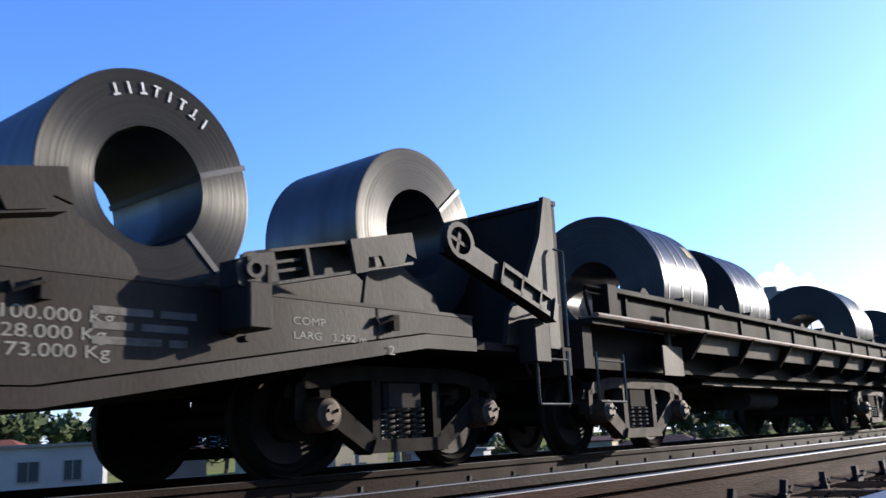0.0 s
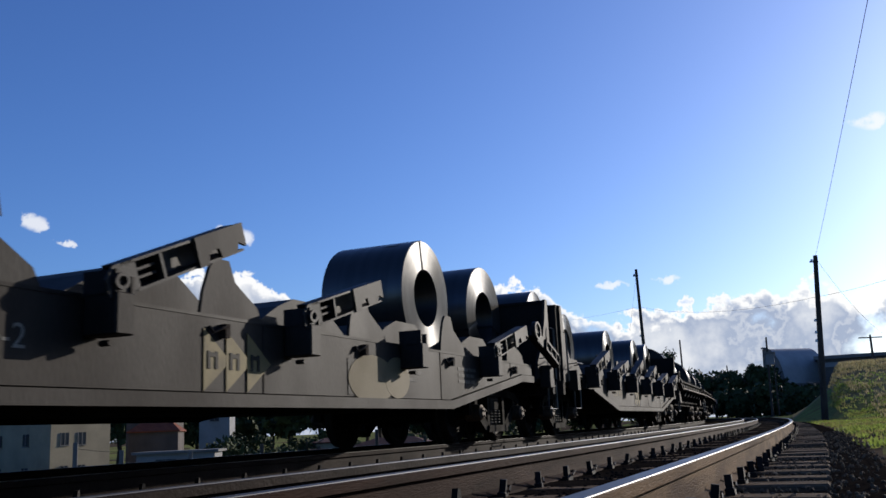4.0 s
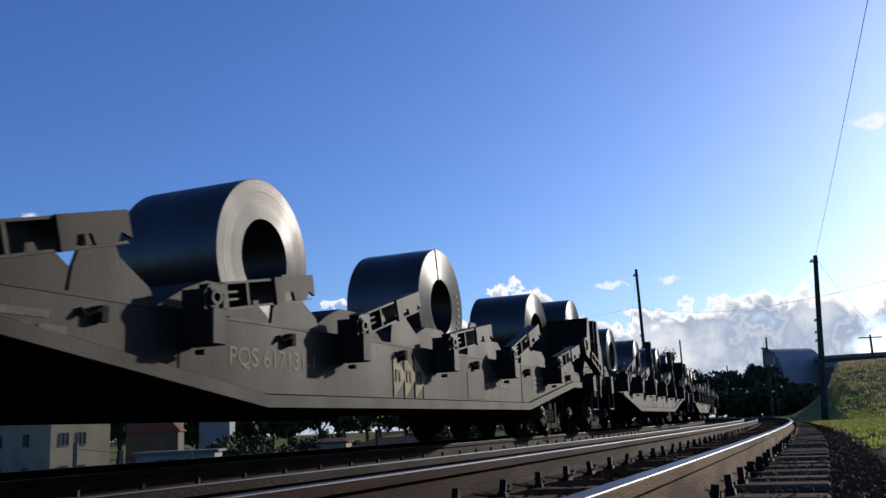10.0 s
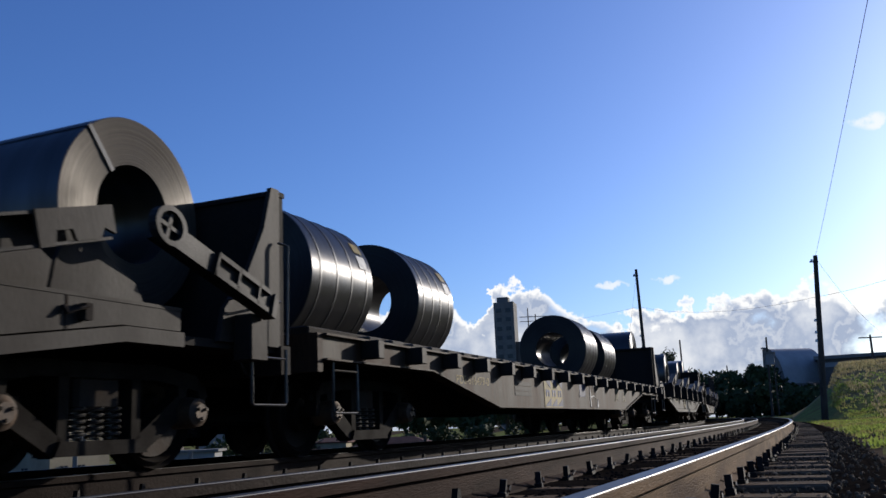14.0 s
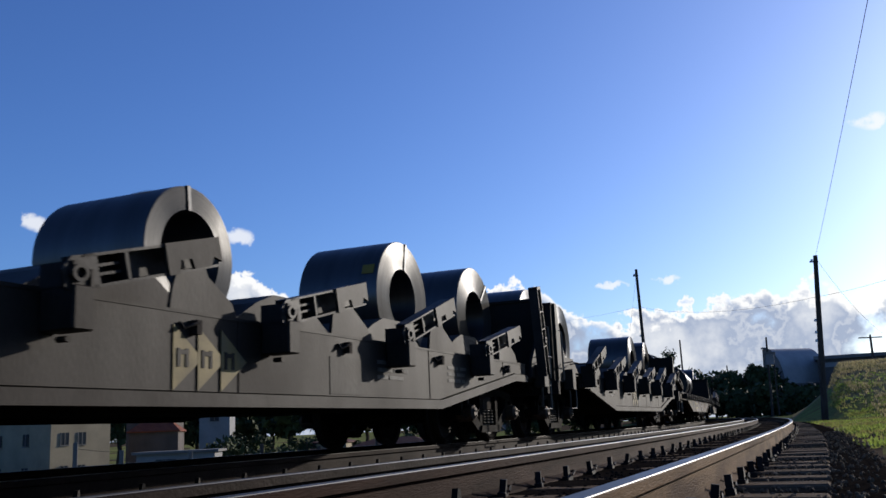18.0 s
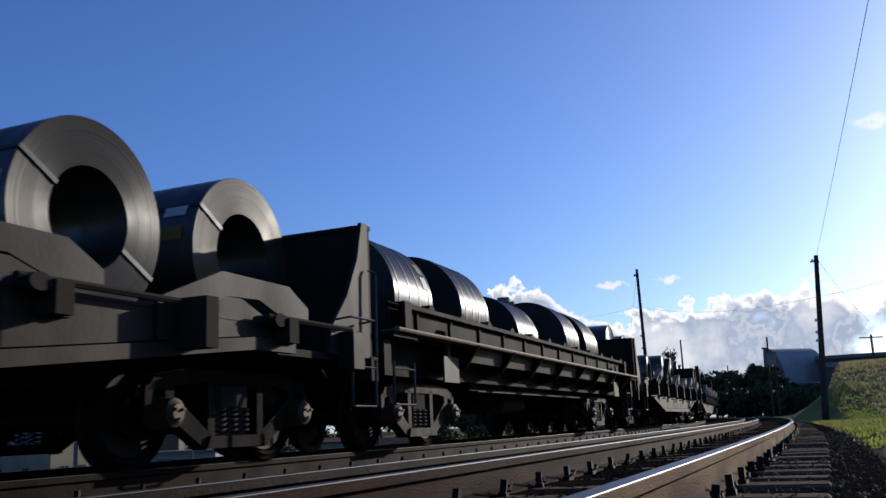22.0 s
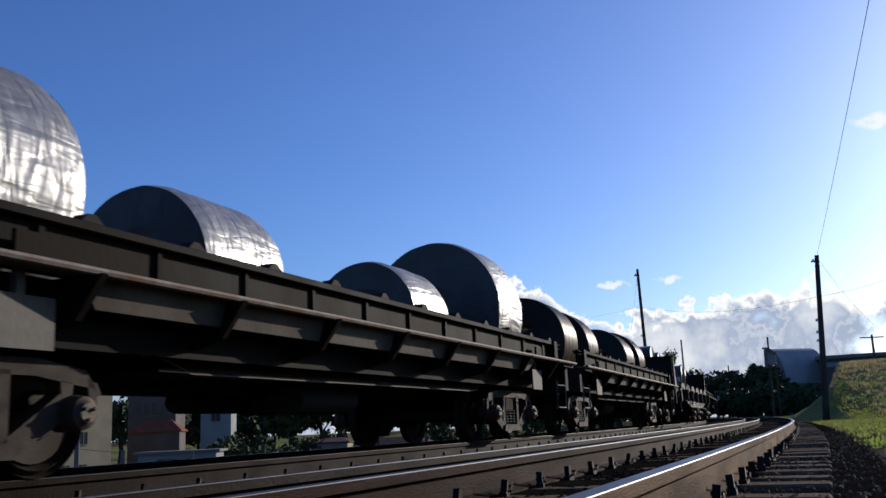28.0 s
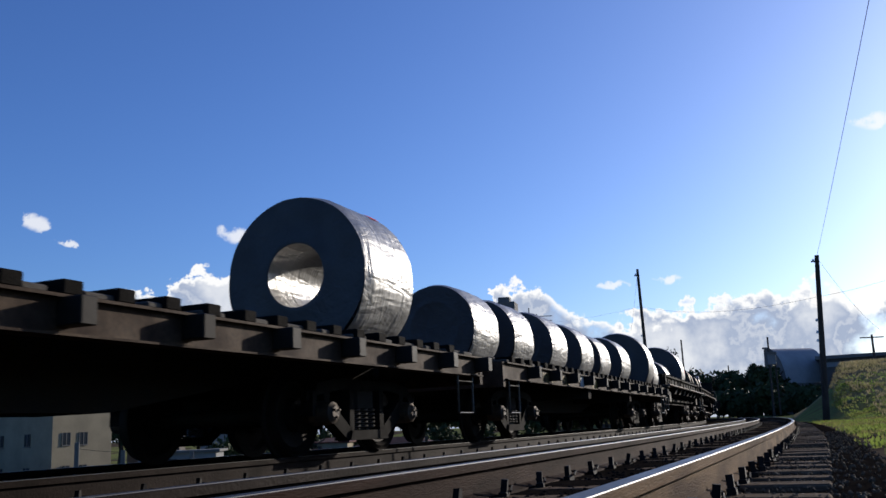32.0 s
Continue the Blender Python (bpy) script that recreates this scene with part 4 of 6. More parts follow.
def saddle_wagon(u, number, angles, posts=(), up_link=False, link=True, **kw):
    w = copy_thing(saddle, Matrix.Identity(4))
    add_arms(w, angles, link=link, posts=posts, up_link=up_link)
    if number:
        side_text(w, number, **kw)
    place(w, u)
    return w


def cross_coil(u, x, r, z=0.0, w=1.05, label="grey hot-rolled steel coil lying crosswise on its wagon", **kw):
    c = coil(label, r, w, rnd=rnd, **kw)
    place(c, u, pose(x, w / 2 - 0.887, z or 0.98 + 1.05 * r))
    return c


def long_coil(u, x0, x1, r, foot, label, across=-0.25, **kw):
    """A coil lying lengthwise, its seen end towards the tail."""
    c = coil(label, r, x1 - x0, rnd=rnd, **kw)
    place(c, u, pose((x0 + x1) / 2, across, foot + r, 0, 0, -90))
    return c


BRIGHT = "grey steel coil with bands, lying lengthwise on its wagon"
FOILED = "coil wrapped in crinkled silver foil, lying lengthwise on its wagon"
tag_y = (38, 27, 0.28, 0.42, YELLOW)
tag_w = (24, 12, 0.28, 0.42, STICKER)
flag_y, flag_w = (118, 128, -0.3, -0.16, YELLOW), (108, 117, -0.3, -0.14, STICKER)
for u, rows in ((-11.1, ((-4.2, -3.0, 1.02), (-1.9, -0.75, 0.98), (3.6, 4.8, 1.02))), (-24.3, ((-4.6, -3.5, 1.0), (-2.2, -1.1, 0.9), (1.2, 2.3, 1.0), (2.9, 4.0, 0.95))),
                (-37.5, ((-4.0, -2.9, 1.0), (-1.5, -0.4, 1.0), (2.6, 3.7, 1.0)))):
    place(copy_thing(well, Matrix.Identity(4)), u)
    for x0, x1, r in rows:
        long_coil(u, x0 * 1.01 + 0.5, x1 * 1.01 + 0.5, r * 0.87, 0.87, BRIGHT, bands=4, face=COIL_DARK, stickers=(tag_y,) if r > 1 else ())
for u in (-52.0, -67.3, -82.6):
    saddle_wagon(u, None, (22, 20, 18, 22, 20, 16))
    for x in (-4.5, -0.5, 3.5):
        cross_coil(u, x + 0.45, 0.71)

# first saddle wagon beside the camera
w1 = saddle_wagon(2.9, "PQS 617031-5", (21, 16, 24, 22, 15, 17), yellow=YELLOW_DULL)
lettering("TO MAX", 0.115, 2.2, 1.1, -1.598, w1, WHITE, "load_table")
lettering("100.000 Kg", 0.115, 2.98, 1.09, -1.598, w1, WHITE, "load_table")
lettering("28.000 Kg", 0.115, 3.0, 0.98, -1.598, w1, WHITE, "load_table")
lettering("73.000 Kg", 0.115, 3.02, 0.87, -1.598, w1, WHITE, "load_table")
lettering("LIMITE", 0.115, 2.3, 0.87, -1.598, w1, WHITE, "load_table")
lettering("LARG   3.292 m", 0.085, 4.55, 1.08, -1.598, w1, WHITE, "load_table")
lettering("COMP", 0.085, 4.55, 1.19, -1.598, w1, WHITE, "load_table")
lettering("2", 0.11, 5.25, 0.99, -1.64, w1, WHITE, "load_table")
bars([(0.4, 0.22), (0.3, 0.3), (0.35, 0.25)], 1.9, 1.72, -1.532, 0.04, 0.05, w1, WHITE)
cross_coil(2.9, -6.21, 0.638, 1.84, 1.08)
cross_coil(2.9, -4.03, 0.655, 1.65, 1.10, chalk=(120, 8, 0.53))
cross_coil(2.9, 0.27, 0.670, 1.67, 1.04, strap=(42,), chalk=(135, 7, 0.54))
cross_coil(2.9, 4.20, 0.700, 1.71, 1.00, strap=(20, -45), chalk=(115, 8, 0.58), label="grey steel coil with chalked figures, lying crosswise on its wagon")
cross_coil(2.9, 6.54, 0.685, 1.76, 1.00, strap=(40,), bands=0)
# with the round ochre mark
w2 = saddle_wagon(18.2, "PQS 617024-2", (18, 17, 30, 22, None, 20))
s = Solid()
s.lathe([(0.001, 0), (0.3, 0), (0.3, 0.004), (0.001, 0.004)], 0.0, 0.0, 24).turned(pose(1.35, -1.604, 0.92) @ Matrix.Diagonal((1.5, 1, 1, 1)))
q = Solid().lathe([(0.001, 0), (0.27, 0), (0.27, 0.004), (0.001, 0.004)], 0.0, 0.0, 24).turned(pose(1.85, -1.605, 0.96))
part("painted_mark", s.add(q.v, q.f), CREAM, w2, "faded ochre painted fruit shape")
bars([(0.16,)], 2.15, 1.3, -1.606, 0.06, 0.02, w2, CREAM, "painted_leaf")
cross_coil(18.2, -6.15, 0.723, 1.78, 1.08)
cross_coil(18.2, -4.09, 0.70, chalk=(125, 8, 0.56))
cross_coil(18.2, 4.38, 0.711, 1.80, 1.08, strap=(100,), stickers=(flag_w,))
cross_coil(18.2, 6.48, 0.716, 1.77, 1.08, strap=(-20, -160))
w3 = saddle_wagon(33.8, "PQS 617030-7", (22, 15, None, 18, None, 20), posts=(2, 4))
cross_coil(33.8, -6.13, 0.751, 1.90, 1.08)
cross_coil(33.8, -1.99, 0.682, 1.75, 1.04, chalk=(100, 4, 0.58))
cross_coil(33.8, 2.03, 0.722, 1.73, 0.99, strap=(35,), chalk=(140, 5, 0.56), stickers=(flag_y, flag_w))
cross_coil(33.8, 6.58, 0.702, 1.82, 1.08)
w4 = saddle_wagon(49.0, "PQS 617131-1", (20, 14, 22, 13, 25, 16), yellow=YELLOW_DULL)
cross_coil(49.0, -5.98, 0.749, 1.87, 1.14, strap=(100,))
cross_coil(49.0, -2.01, 0.716, 1.74, 1.05)
cross_coil(49.0, 2.09, 0.743, 1.75, 0.99, strap=(100,), chalk=(20, 8, 0.58), stickers=((100, 108, -0.3, -0.1, YELLOW),))
cross_coil(49.0, 6.42, 0.702, 1.74, 0.99)
# flat wagon with a yellow and blue emblem
w5 = flat_base(8.8, 6.6, True, WAGON_RUST, 0.94, phase=0.34)
tagged(w5, "rust-streaked fish-bellied flat wagon carrying lengthwise steel coils", "rail wagon", "wagons of the coil train")
place(w5, 65.47)
lettering("PDS-616479-0", 0.19, -5.45, 0.95, -1.594, w5, YELLOW, "fleet_number", 0.98)
bars([(0.75,), (0.75,), (0.75,)], -3.34, 1.0, -1.594, 0.08, 0.012, w5, WAGON_DULL, "stencil_panel")
sawtooth_mark(-1.93, 0.615, 1.01, 0.58, -1.593, w5, YELLOW, BLUE)
bars([(0.42,)], 0.25, 0.88, -1.594, 0.28, 0.03, w5, BLUE, "paint_patch")
for cx, cz in ((0.21, 0.86), (0.64, 0.86), (0.21, 1.14)):
    part("corner_mark", Solid().prism([(cx, cz), (cx + 0.07, cz), (cx + 0.07, cz + 0.012), (cx + 0.012, cz + 0.012), (cx + 0.012, cz + 0.07), (cx, cz + 0.07)], -1.598, -1.59), WHITE, w5)
bars([(0.5,)], 1.0, 0.64, -1.593, 0.5, 0.03, w5, WAGON_BROWN, "paint_patch")
for pts in ([(1.02, 0.64), (1.08, 0.66), (1.06, 0.95), (1.0, 1.1)], [(1.02, 0.86), (1.3, 0.9), (1.45, 0.84), (1.3, 0.93), (1.05, 0.9)], [(1.3, 1.1), (1.42, 1.2), (1.5, 1.36), (1.46, 1.36), (1.36, 1.2)], [(1.55, 0.64), (1.66, 0.66), (1.6, 0.84)]):
    part("graffiti", Solid().prism(pts, -1.6, -1.595), STICKER, w5)
part("paint_patch", Solid().box(2.34, 2.62, -1.598, -1.593, 1.1, 1.33), WAGON_PALE, w5)
for pts in ([(3.2, 0.82), (3.28, 0.82), (3.4, 1.02), (3.36, 1.06)], [(3.25, 1.05), (3.7, 1.2), (3.72, 1.25), (3.3, 1.14)], [(3.4, 0.88), (3.48, 0.84), (3.55, 1.1), (3.48, 1.12)]):
    part("graffiti", Solid().prism(pts, -1.6, -1.595), CREAM, w5)
bars([(0.1, 0.08), (0.16,), (0.1, 0.1)], 4.05, 1.02, -1.594, 0.07, 0.03, w5, CREAM, "graffiti")
for x0, x1, r in ((-7.4, -6.1, 0.71), (-4.88, -3.72, 0.725), (3.98, 5.12, 0.725), (6.02, 7.33, 0.69)):
    long_coil(65.47, x0, x1, r, 1.02, BRIGHT, bands=4, face=COIL_DARK, stickers=(tag_y, tag_w) if x0 < 0 else ())
w6 = saddle_wagon(81.6, "PQS 6", (25, 20, 22, 18, 24, 20), emblem=True)
cross_coil(81.6, -6.32, 0.720, 1.74, 1.08)
cross_coil(81.6, -4.12, 0.684, 1.73, 1.08, strap=(150,))
cross_coil(81.6, 4.08, 0.727, 1.74, 1.08, strap=(-140,), chalk=(30, 8, 0.58))
cross_coil(81.6, 6.58, 0.700, 1.79, 1.08, strap=(130,), label="brown-tinged steel coil lying crosswise on its wagon", face=COIL_BROWN_END)
w7 = saddle_wagon(96.9, "PQS 617027-7", (20, 45, 20, 18, 25, 18), up_link=True)
cross_coil(96.9, -6.46, 0.727, 1.75, 0.92, strap=(95,), chalk=(10, 8, 0.60))
cross_coil(96.9, -4.35, 0.710, 1.68, 1.08, strap=(95,), chalk=(70, 2, 0.52))
cross_coil(96.9, 0.10, 0.545, 1.61, 1.08, strap=(95,), face=COIL_DARK, stickers=(flag_w,), label="small dark steel coil lying crosswise on its wagon")
cross_coil(96.9, 3.99, 0.681, 1.70, 1.00, strap=(80, -50), stickers=((150, 160, -0.45, -0.3, YELLOW),))
cross_coil(96.9, 6.38, 0.692, 1.73, 1.08, strap=(45,))
LONGS = {111.0: ((-5.0, -3.9, 0.8, (tag_y, tag_w)), (-2.95, -1.85, 0.82, ()), (-0.1, 1.05, 0.72, (tag_y,)), (2.63, 3.65, 0.82, (tag_y, tag_w)), (4.24, 5.35, 0.82, (tag_y,))),
         137.8: ((-5.3, -4.25, 0.84, ()), (-3.15, -2.2, 0.83, ()), (1.4, 2.55, 0.83, ()), (3.15, 4.15, 0.86, ()))}
for u, rows in LONGS.items():
    place(copy_thing(well, Matrix.Identity(4)), u)
    for x0, x1, r, st in rows:
        brown = u > 130
        long_coil(u, x0, x1, r, 0.87, "rust-bloomed steel coil lying lengthwise on its wagon" if brown else BRIGHT, bands=4, face=COIL_DARK, side=COIL_BROWN if brown else None, stickers=st)
# older saddle wagon with humped side plates
OLD_RIDGES = (-5.4, -3.5, -1.5, 0.62, 2.6, 4.74)
w9 = saddle_base(low=0.79, high=1.12, half=13.8 / 2, kink=2.75, shoulder=5.0, panel=6.85, top=2.9, plate=WAGON_PALE, ridge_h=1.8, ridges=OLD_RIDGES, plates=False)
w9.name = "humped_wagon"
tagged(w9, "pale grey saddle wagon with humped side plates and crosswise coils", "rail wagon", "wagons of the coil train")
for x in OLD_RIDGES:
    for y in (-1.62, 1.6):
        part("side_hump", Solid().prism([(x - 0.75, 1.12), (x - 0.75, 1.48), (x - 0.12, 1.83), (x + 0.68, 1.82), (x + 0.95, 1.62), (x + 0.95, 1.5), (x + 0.55, 1.5), (x + 0.3, 1.62), (x - 0.05, 1.6), (x - 0.4, 1.42), (x - 0.45, 1.12)], y, y + 0.02), WAGON_PALE, w9)
        t = Solid().cyl(x + 0.42, 1.42, 0.07, y - 0.1, y + 0.1, 12).rod([(x + 0.3, y - 0.06, 1.45), (x + 1.5, y - 0.06, 1.45)], 0.03).box(x + 0.5, x + 0.62, y - 0.12, y + 0.02, 1.2, 1.45)
        t.box(x - 0.55, x - 0.43, y - 0.2 if y < 0 else y, y + 0.02 if y < 0 else y + 0.2, 1.05, 1.5)
        part("locking_shaft", t, UNDER, w9, smooth=True)
place(w9, 124.5)
lettering("PQT 756", 0.24, -3.3, 1.02, -1.63, w9, YELLOW_DULL, "fleet_number")
bars([(0.1, 0.1, 0.1)], -2.0, 1.02, -1.63, 0.16, 0.02, w9, YELLOW_DULL, "fleet_number")
sawtooth_mark(-1.85, 0.8, 0.78, 0.4, -1.628, w9, YELLOW, BLUE)
cross_coil(124.5, -6.00, 0.727, 1.75, 0.94, stickers=(flag_w,))
cross_coil(124.5, -4.01, 0.701, 1.70, 1.08, stickers=(flag_y, flag_w))
cross_coil(124.5, 0.36, 0.660, 1.70, 1.20, hole=0.44, chalk=(40, 8, 0.50), face=COIL_DARK, label="dark steel coil with a wide bore, crosswise on its wagon")
cross_coil(124.5, 4.26, 0.695, 1.69, 1.05, strap=(150, -30), stickers=((165, 180, -0.45, -0.25, STICKER), (183, 194, -0.45, -0.3, YELLOW)))
cross_coil(124.5, 5.99, 0.663, 1.70, 1.08, strap=(150,), stickers=((150, 158, -0.4, -0.2, STICKER), (166, 176, -0.4, -0.2, YELLOW)))
# wrapped coils
place(copy_thing(well, Matrix.Identity(4)), 151.2)
for x0, x1, r in ((-4.63, -3.57, 0.97), (-2.0, -0.82, 0.76), (2.19, 3.34, 0.745), (4.53, 5.6, 1.07)):
    long_coil(151.2, x0, x1, r, 0.87, FOILED, across=-0.03, wrapped=True, open_bore=r > 0.9 and x0 < 0, stickers=((8, 2, 0.2, 0.42, RED_MARK),) if r > 1.0 else ())
w12 = flat_base(7.4, 5.05, False, WAGON_BROWN, 1.12, phase=-0.3, chocks=True)
tagged(w12, "brown oxide flat wagon carrying a row of foil-wrapped coils", "rail wagon", "wagons of the coil train")
place(w12, 165.3)
lettering("PBS 61", 0.26, -5.2, 1.12, -1.594, w12, YELLOW, "fleet_number", width=0.68)
lettering("193.6", 0.26, -4.2, 1.11, -1.594, w12, YELLOW, "fleet_number", width=0.62)
bars([(0.4,)], -1.95, 1.08, -1.594, 0.21, 0.02, w12, YELLOW, "worn_emblem")
bars([(0.33,)], -2.84, 1.08, -1.594, 0.27, 0.02, w12, STICKER, "paint_patch")
for x0, x1, r in ((-5.6, -4.45, 0.65), (-3.6, -2.47, 0.65), (-1.25, -0.08, 0.67), (1.21, 2.38, 0.665), (3.27, 4.41, 0.64), (5.73, 6.89, 0.69)):
    long_coil(165.3, x0, x1, r, 1.0, FOILED, across=-0.15, wrapped=True)
w13 = flat_base(9.0, 6.8, False, WAGON_BROWN, 1.0, chocks=True)
tagged(w13, "brown oxide flat wagon with a dull emblem and one wrapped coil", "rail wagon", "wagons of the coil train")
place(w13, 181.8)
bars([(0.14, 0.12, 0.14)], -0.65, 1.13, -1.594, 0.18, 0.02, w13, YELLOW_DULL, "worn_emblem")
long_coil(181.8, 7.32, 8.51, 0.9, 1.02, FOILED, across=-0.05, wrapped=True, open_bore=True, stickers=((60, 52, 0.15, 0.32, RED_MARK),))
for master in (saddle, well):
    for o in (*master.children_recursive, master):
        if o in [q for q, _ in WHEELSETS]:
            WHEELSETS[:] = [e for e in WHEELSETS if e[0] != o]
        bpy.data.objects.remove(o)

# ---- ground, ballast, tracks ----
def where(x, y):
    """Metres along the line and metres from the train's centre line, of a place on the ground."""
    v = Vector((x, y, 0)) - CENTRE
    a = LEFT * -1
    return RC * math.atan2(a.x * v.y - a.y * v.x, a.x * v.x + a.y * v.y), v.length - RC


def smooth(t):
    t = min(max(t, 0.0), 1.0)
    return t * t * (3 - 2 * t)


def ground_z(x, y):
    s, lat = where(x, y)
    n = noise.noise(Vector((x * 0.07, y * 0.07, 0))) * 0.5 + noise.noise(Vector((x * 0.5, y * 0.5, 3))) * 0.06
    if lat < -3:
        return -0.45 - 2.1 * smooth((-lat - 4.2) / 7) + n * smooth((-lat - 6) / 10)
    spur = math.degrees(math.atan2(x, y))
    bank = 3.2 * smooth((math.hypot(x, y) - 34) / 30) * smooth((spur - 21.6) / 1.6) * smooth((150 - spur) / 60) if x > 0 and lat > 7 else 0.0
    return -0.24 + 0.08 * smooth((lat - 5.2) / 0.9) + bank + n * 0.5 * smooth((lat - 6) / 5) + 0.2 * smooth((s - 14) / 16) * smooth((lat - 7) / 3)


EARTH = material("dark trackside earth", (0.10, 0.075, 0.05), 0.95, var=0.4, scale=0.8, fine=9, tint=(0.06, 0.045, 0.03), bump=0.5, spec=0.0)


# Bank and grass colours are lightened to carry the glare haze over them.
BANK = material("dry bank earth", (0.25, 0.2, 0.105), 0.95, var=0.4, scale=0.6, fine=7, tint=(0.17, 0.145, 0.07), bump=0.5, spec=0.0)
GRASS = material("grass and earth", (0.16, 0.19, 0.06), 0.95, spec=0.0, var=0.45, scale=0.5, fine=7, tint=(0.1430, 0.1105, 0.0520), bump=0.6)
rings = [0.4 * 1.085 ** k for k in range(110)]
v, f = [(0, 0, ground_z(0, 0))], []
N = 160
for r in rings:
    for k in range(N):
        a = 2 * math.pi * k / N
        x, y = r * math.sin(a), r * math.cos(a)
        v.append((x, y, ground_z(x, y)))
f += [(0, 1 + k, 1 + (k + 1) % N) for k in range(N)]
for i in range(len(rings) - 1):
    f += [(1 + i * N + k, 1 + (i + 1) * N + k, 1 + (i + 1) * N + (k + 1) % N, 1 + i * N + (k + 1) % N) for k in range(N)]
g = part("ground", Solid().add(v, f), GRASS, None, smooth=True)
g.data.materials.append(EARTH)
g.data.materials.append(BANK)
for p in g.data.polygons:
    s, lat = where(p.center.x, p.center.y)
    edge = 5.75 + 0.4 * noise.noise(Vector((p.center.x * 0.5, p.center.y * 0.5, 5))) + max(0.0, 11 - s) * 0.12
    if -3.6 < lat < edge or (lat < -40 and p.index % 7 == 0):
        p.material_index = 1
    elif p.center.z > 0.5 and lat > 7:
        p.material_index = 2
tagged(g, "dark trackside earth rising to a rough grass bank", "ground", kind="structure")

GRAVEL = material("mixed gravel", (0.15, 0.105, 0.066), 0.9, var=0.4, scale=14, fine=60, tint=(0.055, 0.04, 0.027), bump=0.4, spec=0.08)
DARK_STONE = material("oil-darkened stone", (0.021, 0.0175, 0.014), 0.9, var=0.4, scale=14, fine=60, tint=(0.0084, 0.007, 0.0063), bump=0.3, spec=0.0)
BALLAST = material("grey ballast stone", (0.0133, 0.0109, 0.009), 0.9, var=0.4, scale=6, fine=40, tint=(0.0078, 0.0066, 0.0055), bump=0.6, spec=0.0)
RUST = material("rusty rail steel", (0.02, 0.0078, 0.0045), 0.75, 0.2, var=0.35, scale=3, fine=50, tint=(0.0115, 0.006, 0.0045), streak=(0.4, 0.4, 3), bump=0.25, spec=0.02)
SHINE = material("worn rail head", (0.075, 0.072, 0.068), 0.42, 0.7, var=0.25, scale=2, fine=30, bump=0.04, spec=0.12)
TAN_RUST = material("tan rusty rail steel", (0.1, 0.058, 0.028), 0.75, 0.1, var=0.35, scale=3, fine=50, tint=(0.04, 0.021, 0.012), streak=(0.4, 0.4, 3), bump=0.25, spec=0.02)
OLD_RAIL = material("dark rail steel", (0.013, 0.0084, 0.0065), 0.65, 0.2, var=0.35, scale=3, fine=50, tint=(0.0091, 0.0065, 0.0052), bump=0.2, spec=0.02)
SLEEPER = material("weathered sleeper timber", (0.12, 0.082, 0.052), 0.9, var=0.4, scale=3, fine=40, tint=(0.06, 0.042, 0.028), streak=(2, 0.3, 2), bump=0.5, spec=0.02)
CLIP = material("black rail clip", (0.0168, 0.0144, 0.0132), 0.7, 0.3, var=0.3, scale=9, spec=0.15)


def swept(prof, s0, s1, lat, z, step=1.0):
    """A profile of (across, up) drawn along the line."""
    n = int((s1 - s0) / step)
    v = [track(s0 + i * step, lat + a, z + b) for i in range(n + 1) for a, b in prof]
    m = len(prof)
    f = [(i * m + k, i * m + (k + 1) % m, (i + 1) * m + (k + 1) % m, (i + 1) * m + k) for i in range(n) for k in range(m)]
    f += [tuple(range(m)), tuple(range(n * m, (n + 1) * m))]
    return Solid().add(v, f)


RAIL_PROFILE = [(-0.07, -0.172), (0.07, -0.172), (0.07, -0.16), (0.012, -0.14), (0.009, -0.045), (0.036, -0.036), (0.036, -0.004), (0.03, 0.0), (-0.03, 0.0), (-0.036, -0.004), (-0.036, -0.036), (-0.009, -0.045), (-0.012, -0.14), (-0.07, -0.16)]
A_LAT, B_LAT, L_LAT = LC - 0.568, LC - 0.568 - 1.07, LC - 0.568 - 1.67
near_line = tagged(new("near_line"), "mixed-gauge track with three rusty rails on timber sleepers", "railway track", kind="structure")
far_line = tagged(new("train_line"), "broad-gauge track that carries the coil train", "railway track", kind="structure")
for line, lat, z, mat in ((near_line, A_LAT, RAIL_Z, TAN_RUST), (near_line, B_LAT, RAIL_Z, RUST), (near_line, L_LAT, RAIL_Z, OLD_RAIL), (far_line, 0.835, 0, OLD_RAIL), (far_line, -0.835, 0, OLD_RAIL)):
    rail = part("rail", swept(RAIL_PROFILE, -30, 170, lat, z), mat, line, "rusty rail with a polished head")
    part("running_face", swept([(-0.031, 0.0), (0.031, 0.0), (0.029, 0.003), (-0.029, 0.003)], -30, 170, lat, z), SHINE, rail, "polished running face")
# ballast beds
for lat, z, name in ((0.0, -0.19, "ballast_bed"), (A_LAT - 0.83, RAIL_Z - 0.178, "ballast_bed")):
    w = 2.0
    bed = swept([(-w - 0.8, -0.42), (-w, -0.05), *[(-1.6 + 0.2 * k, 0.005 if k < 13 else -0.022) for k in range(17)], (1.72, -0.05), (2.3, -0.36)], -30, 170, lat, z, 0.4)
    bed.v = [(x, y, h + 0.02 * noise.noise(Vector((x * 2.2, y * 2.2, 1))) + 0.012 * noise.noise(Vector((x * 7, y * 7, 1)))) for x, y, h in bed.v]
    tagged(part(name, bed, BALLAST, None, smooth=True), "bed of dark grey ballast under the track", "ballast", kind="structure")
SLEEPER_MESH = Solid().box(-0.115, 0.115, -1.42, 1.42, -0.16, 0.0, 0.012).mesh("sleeper", SLEEPER)
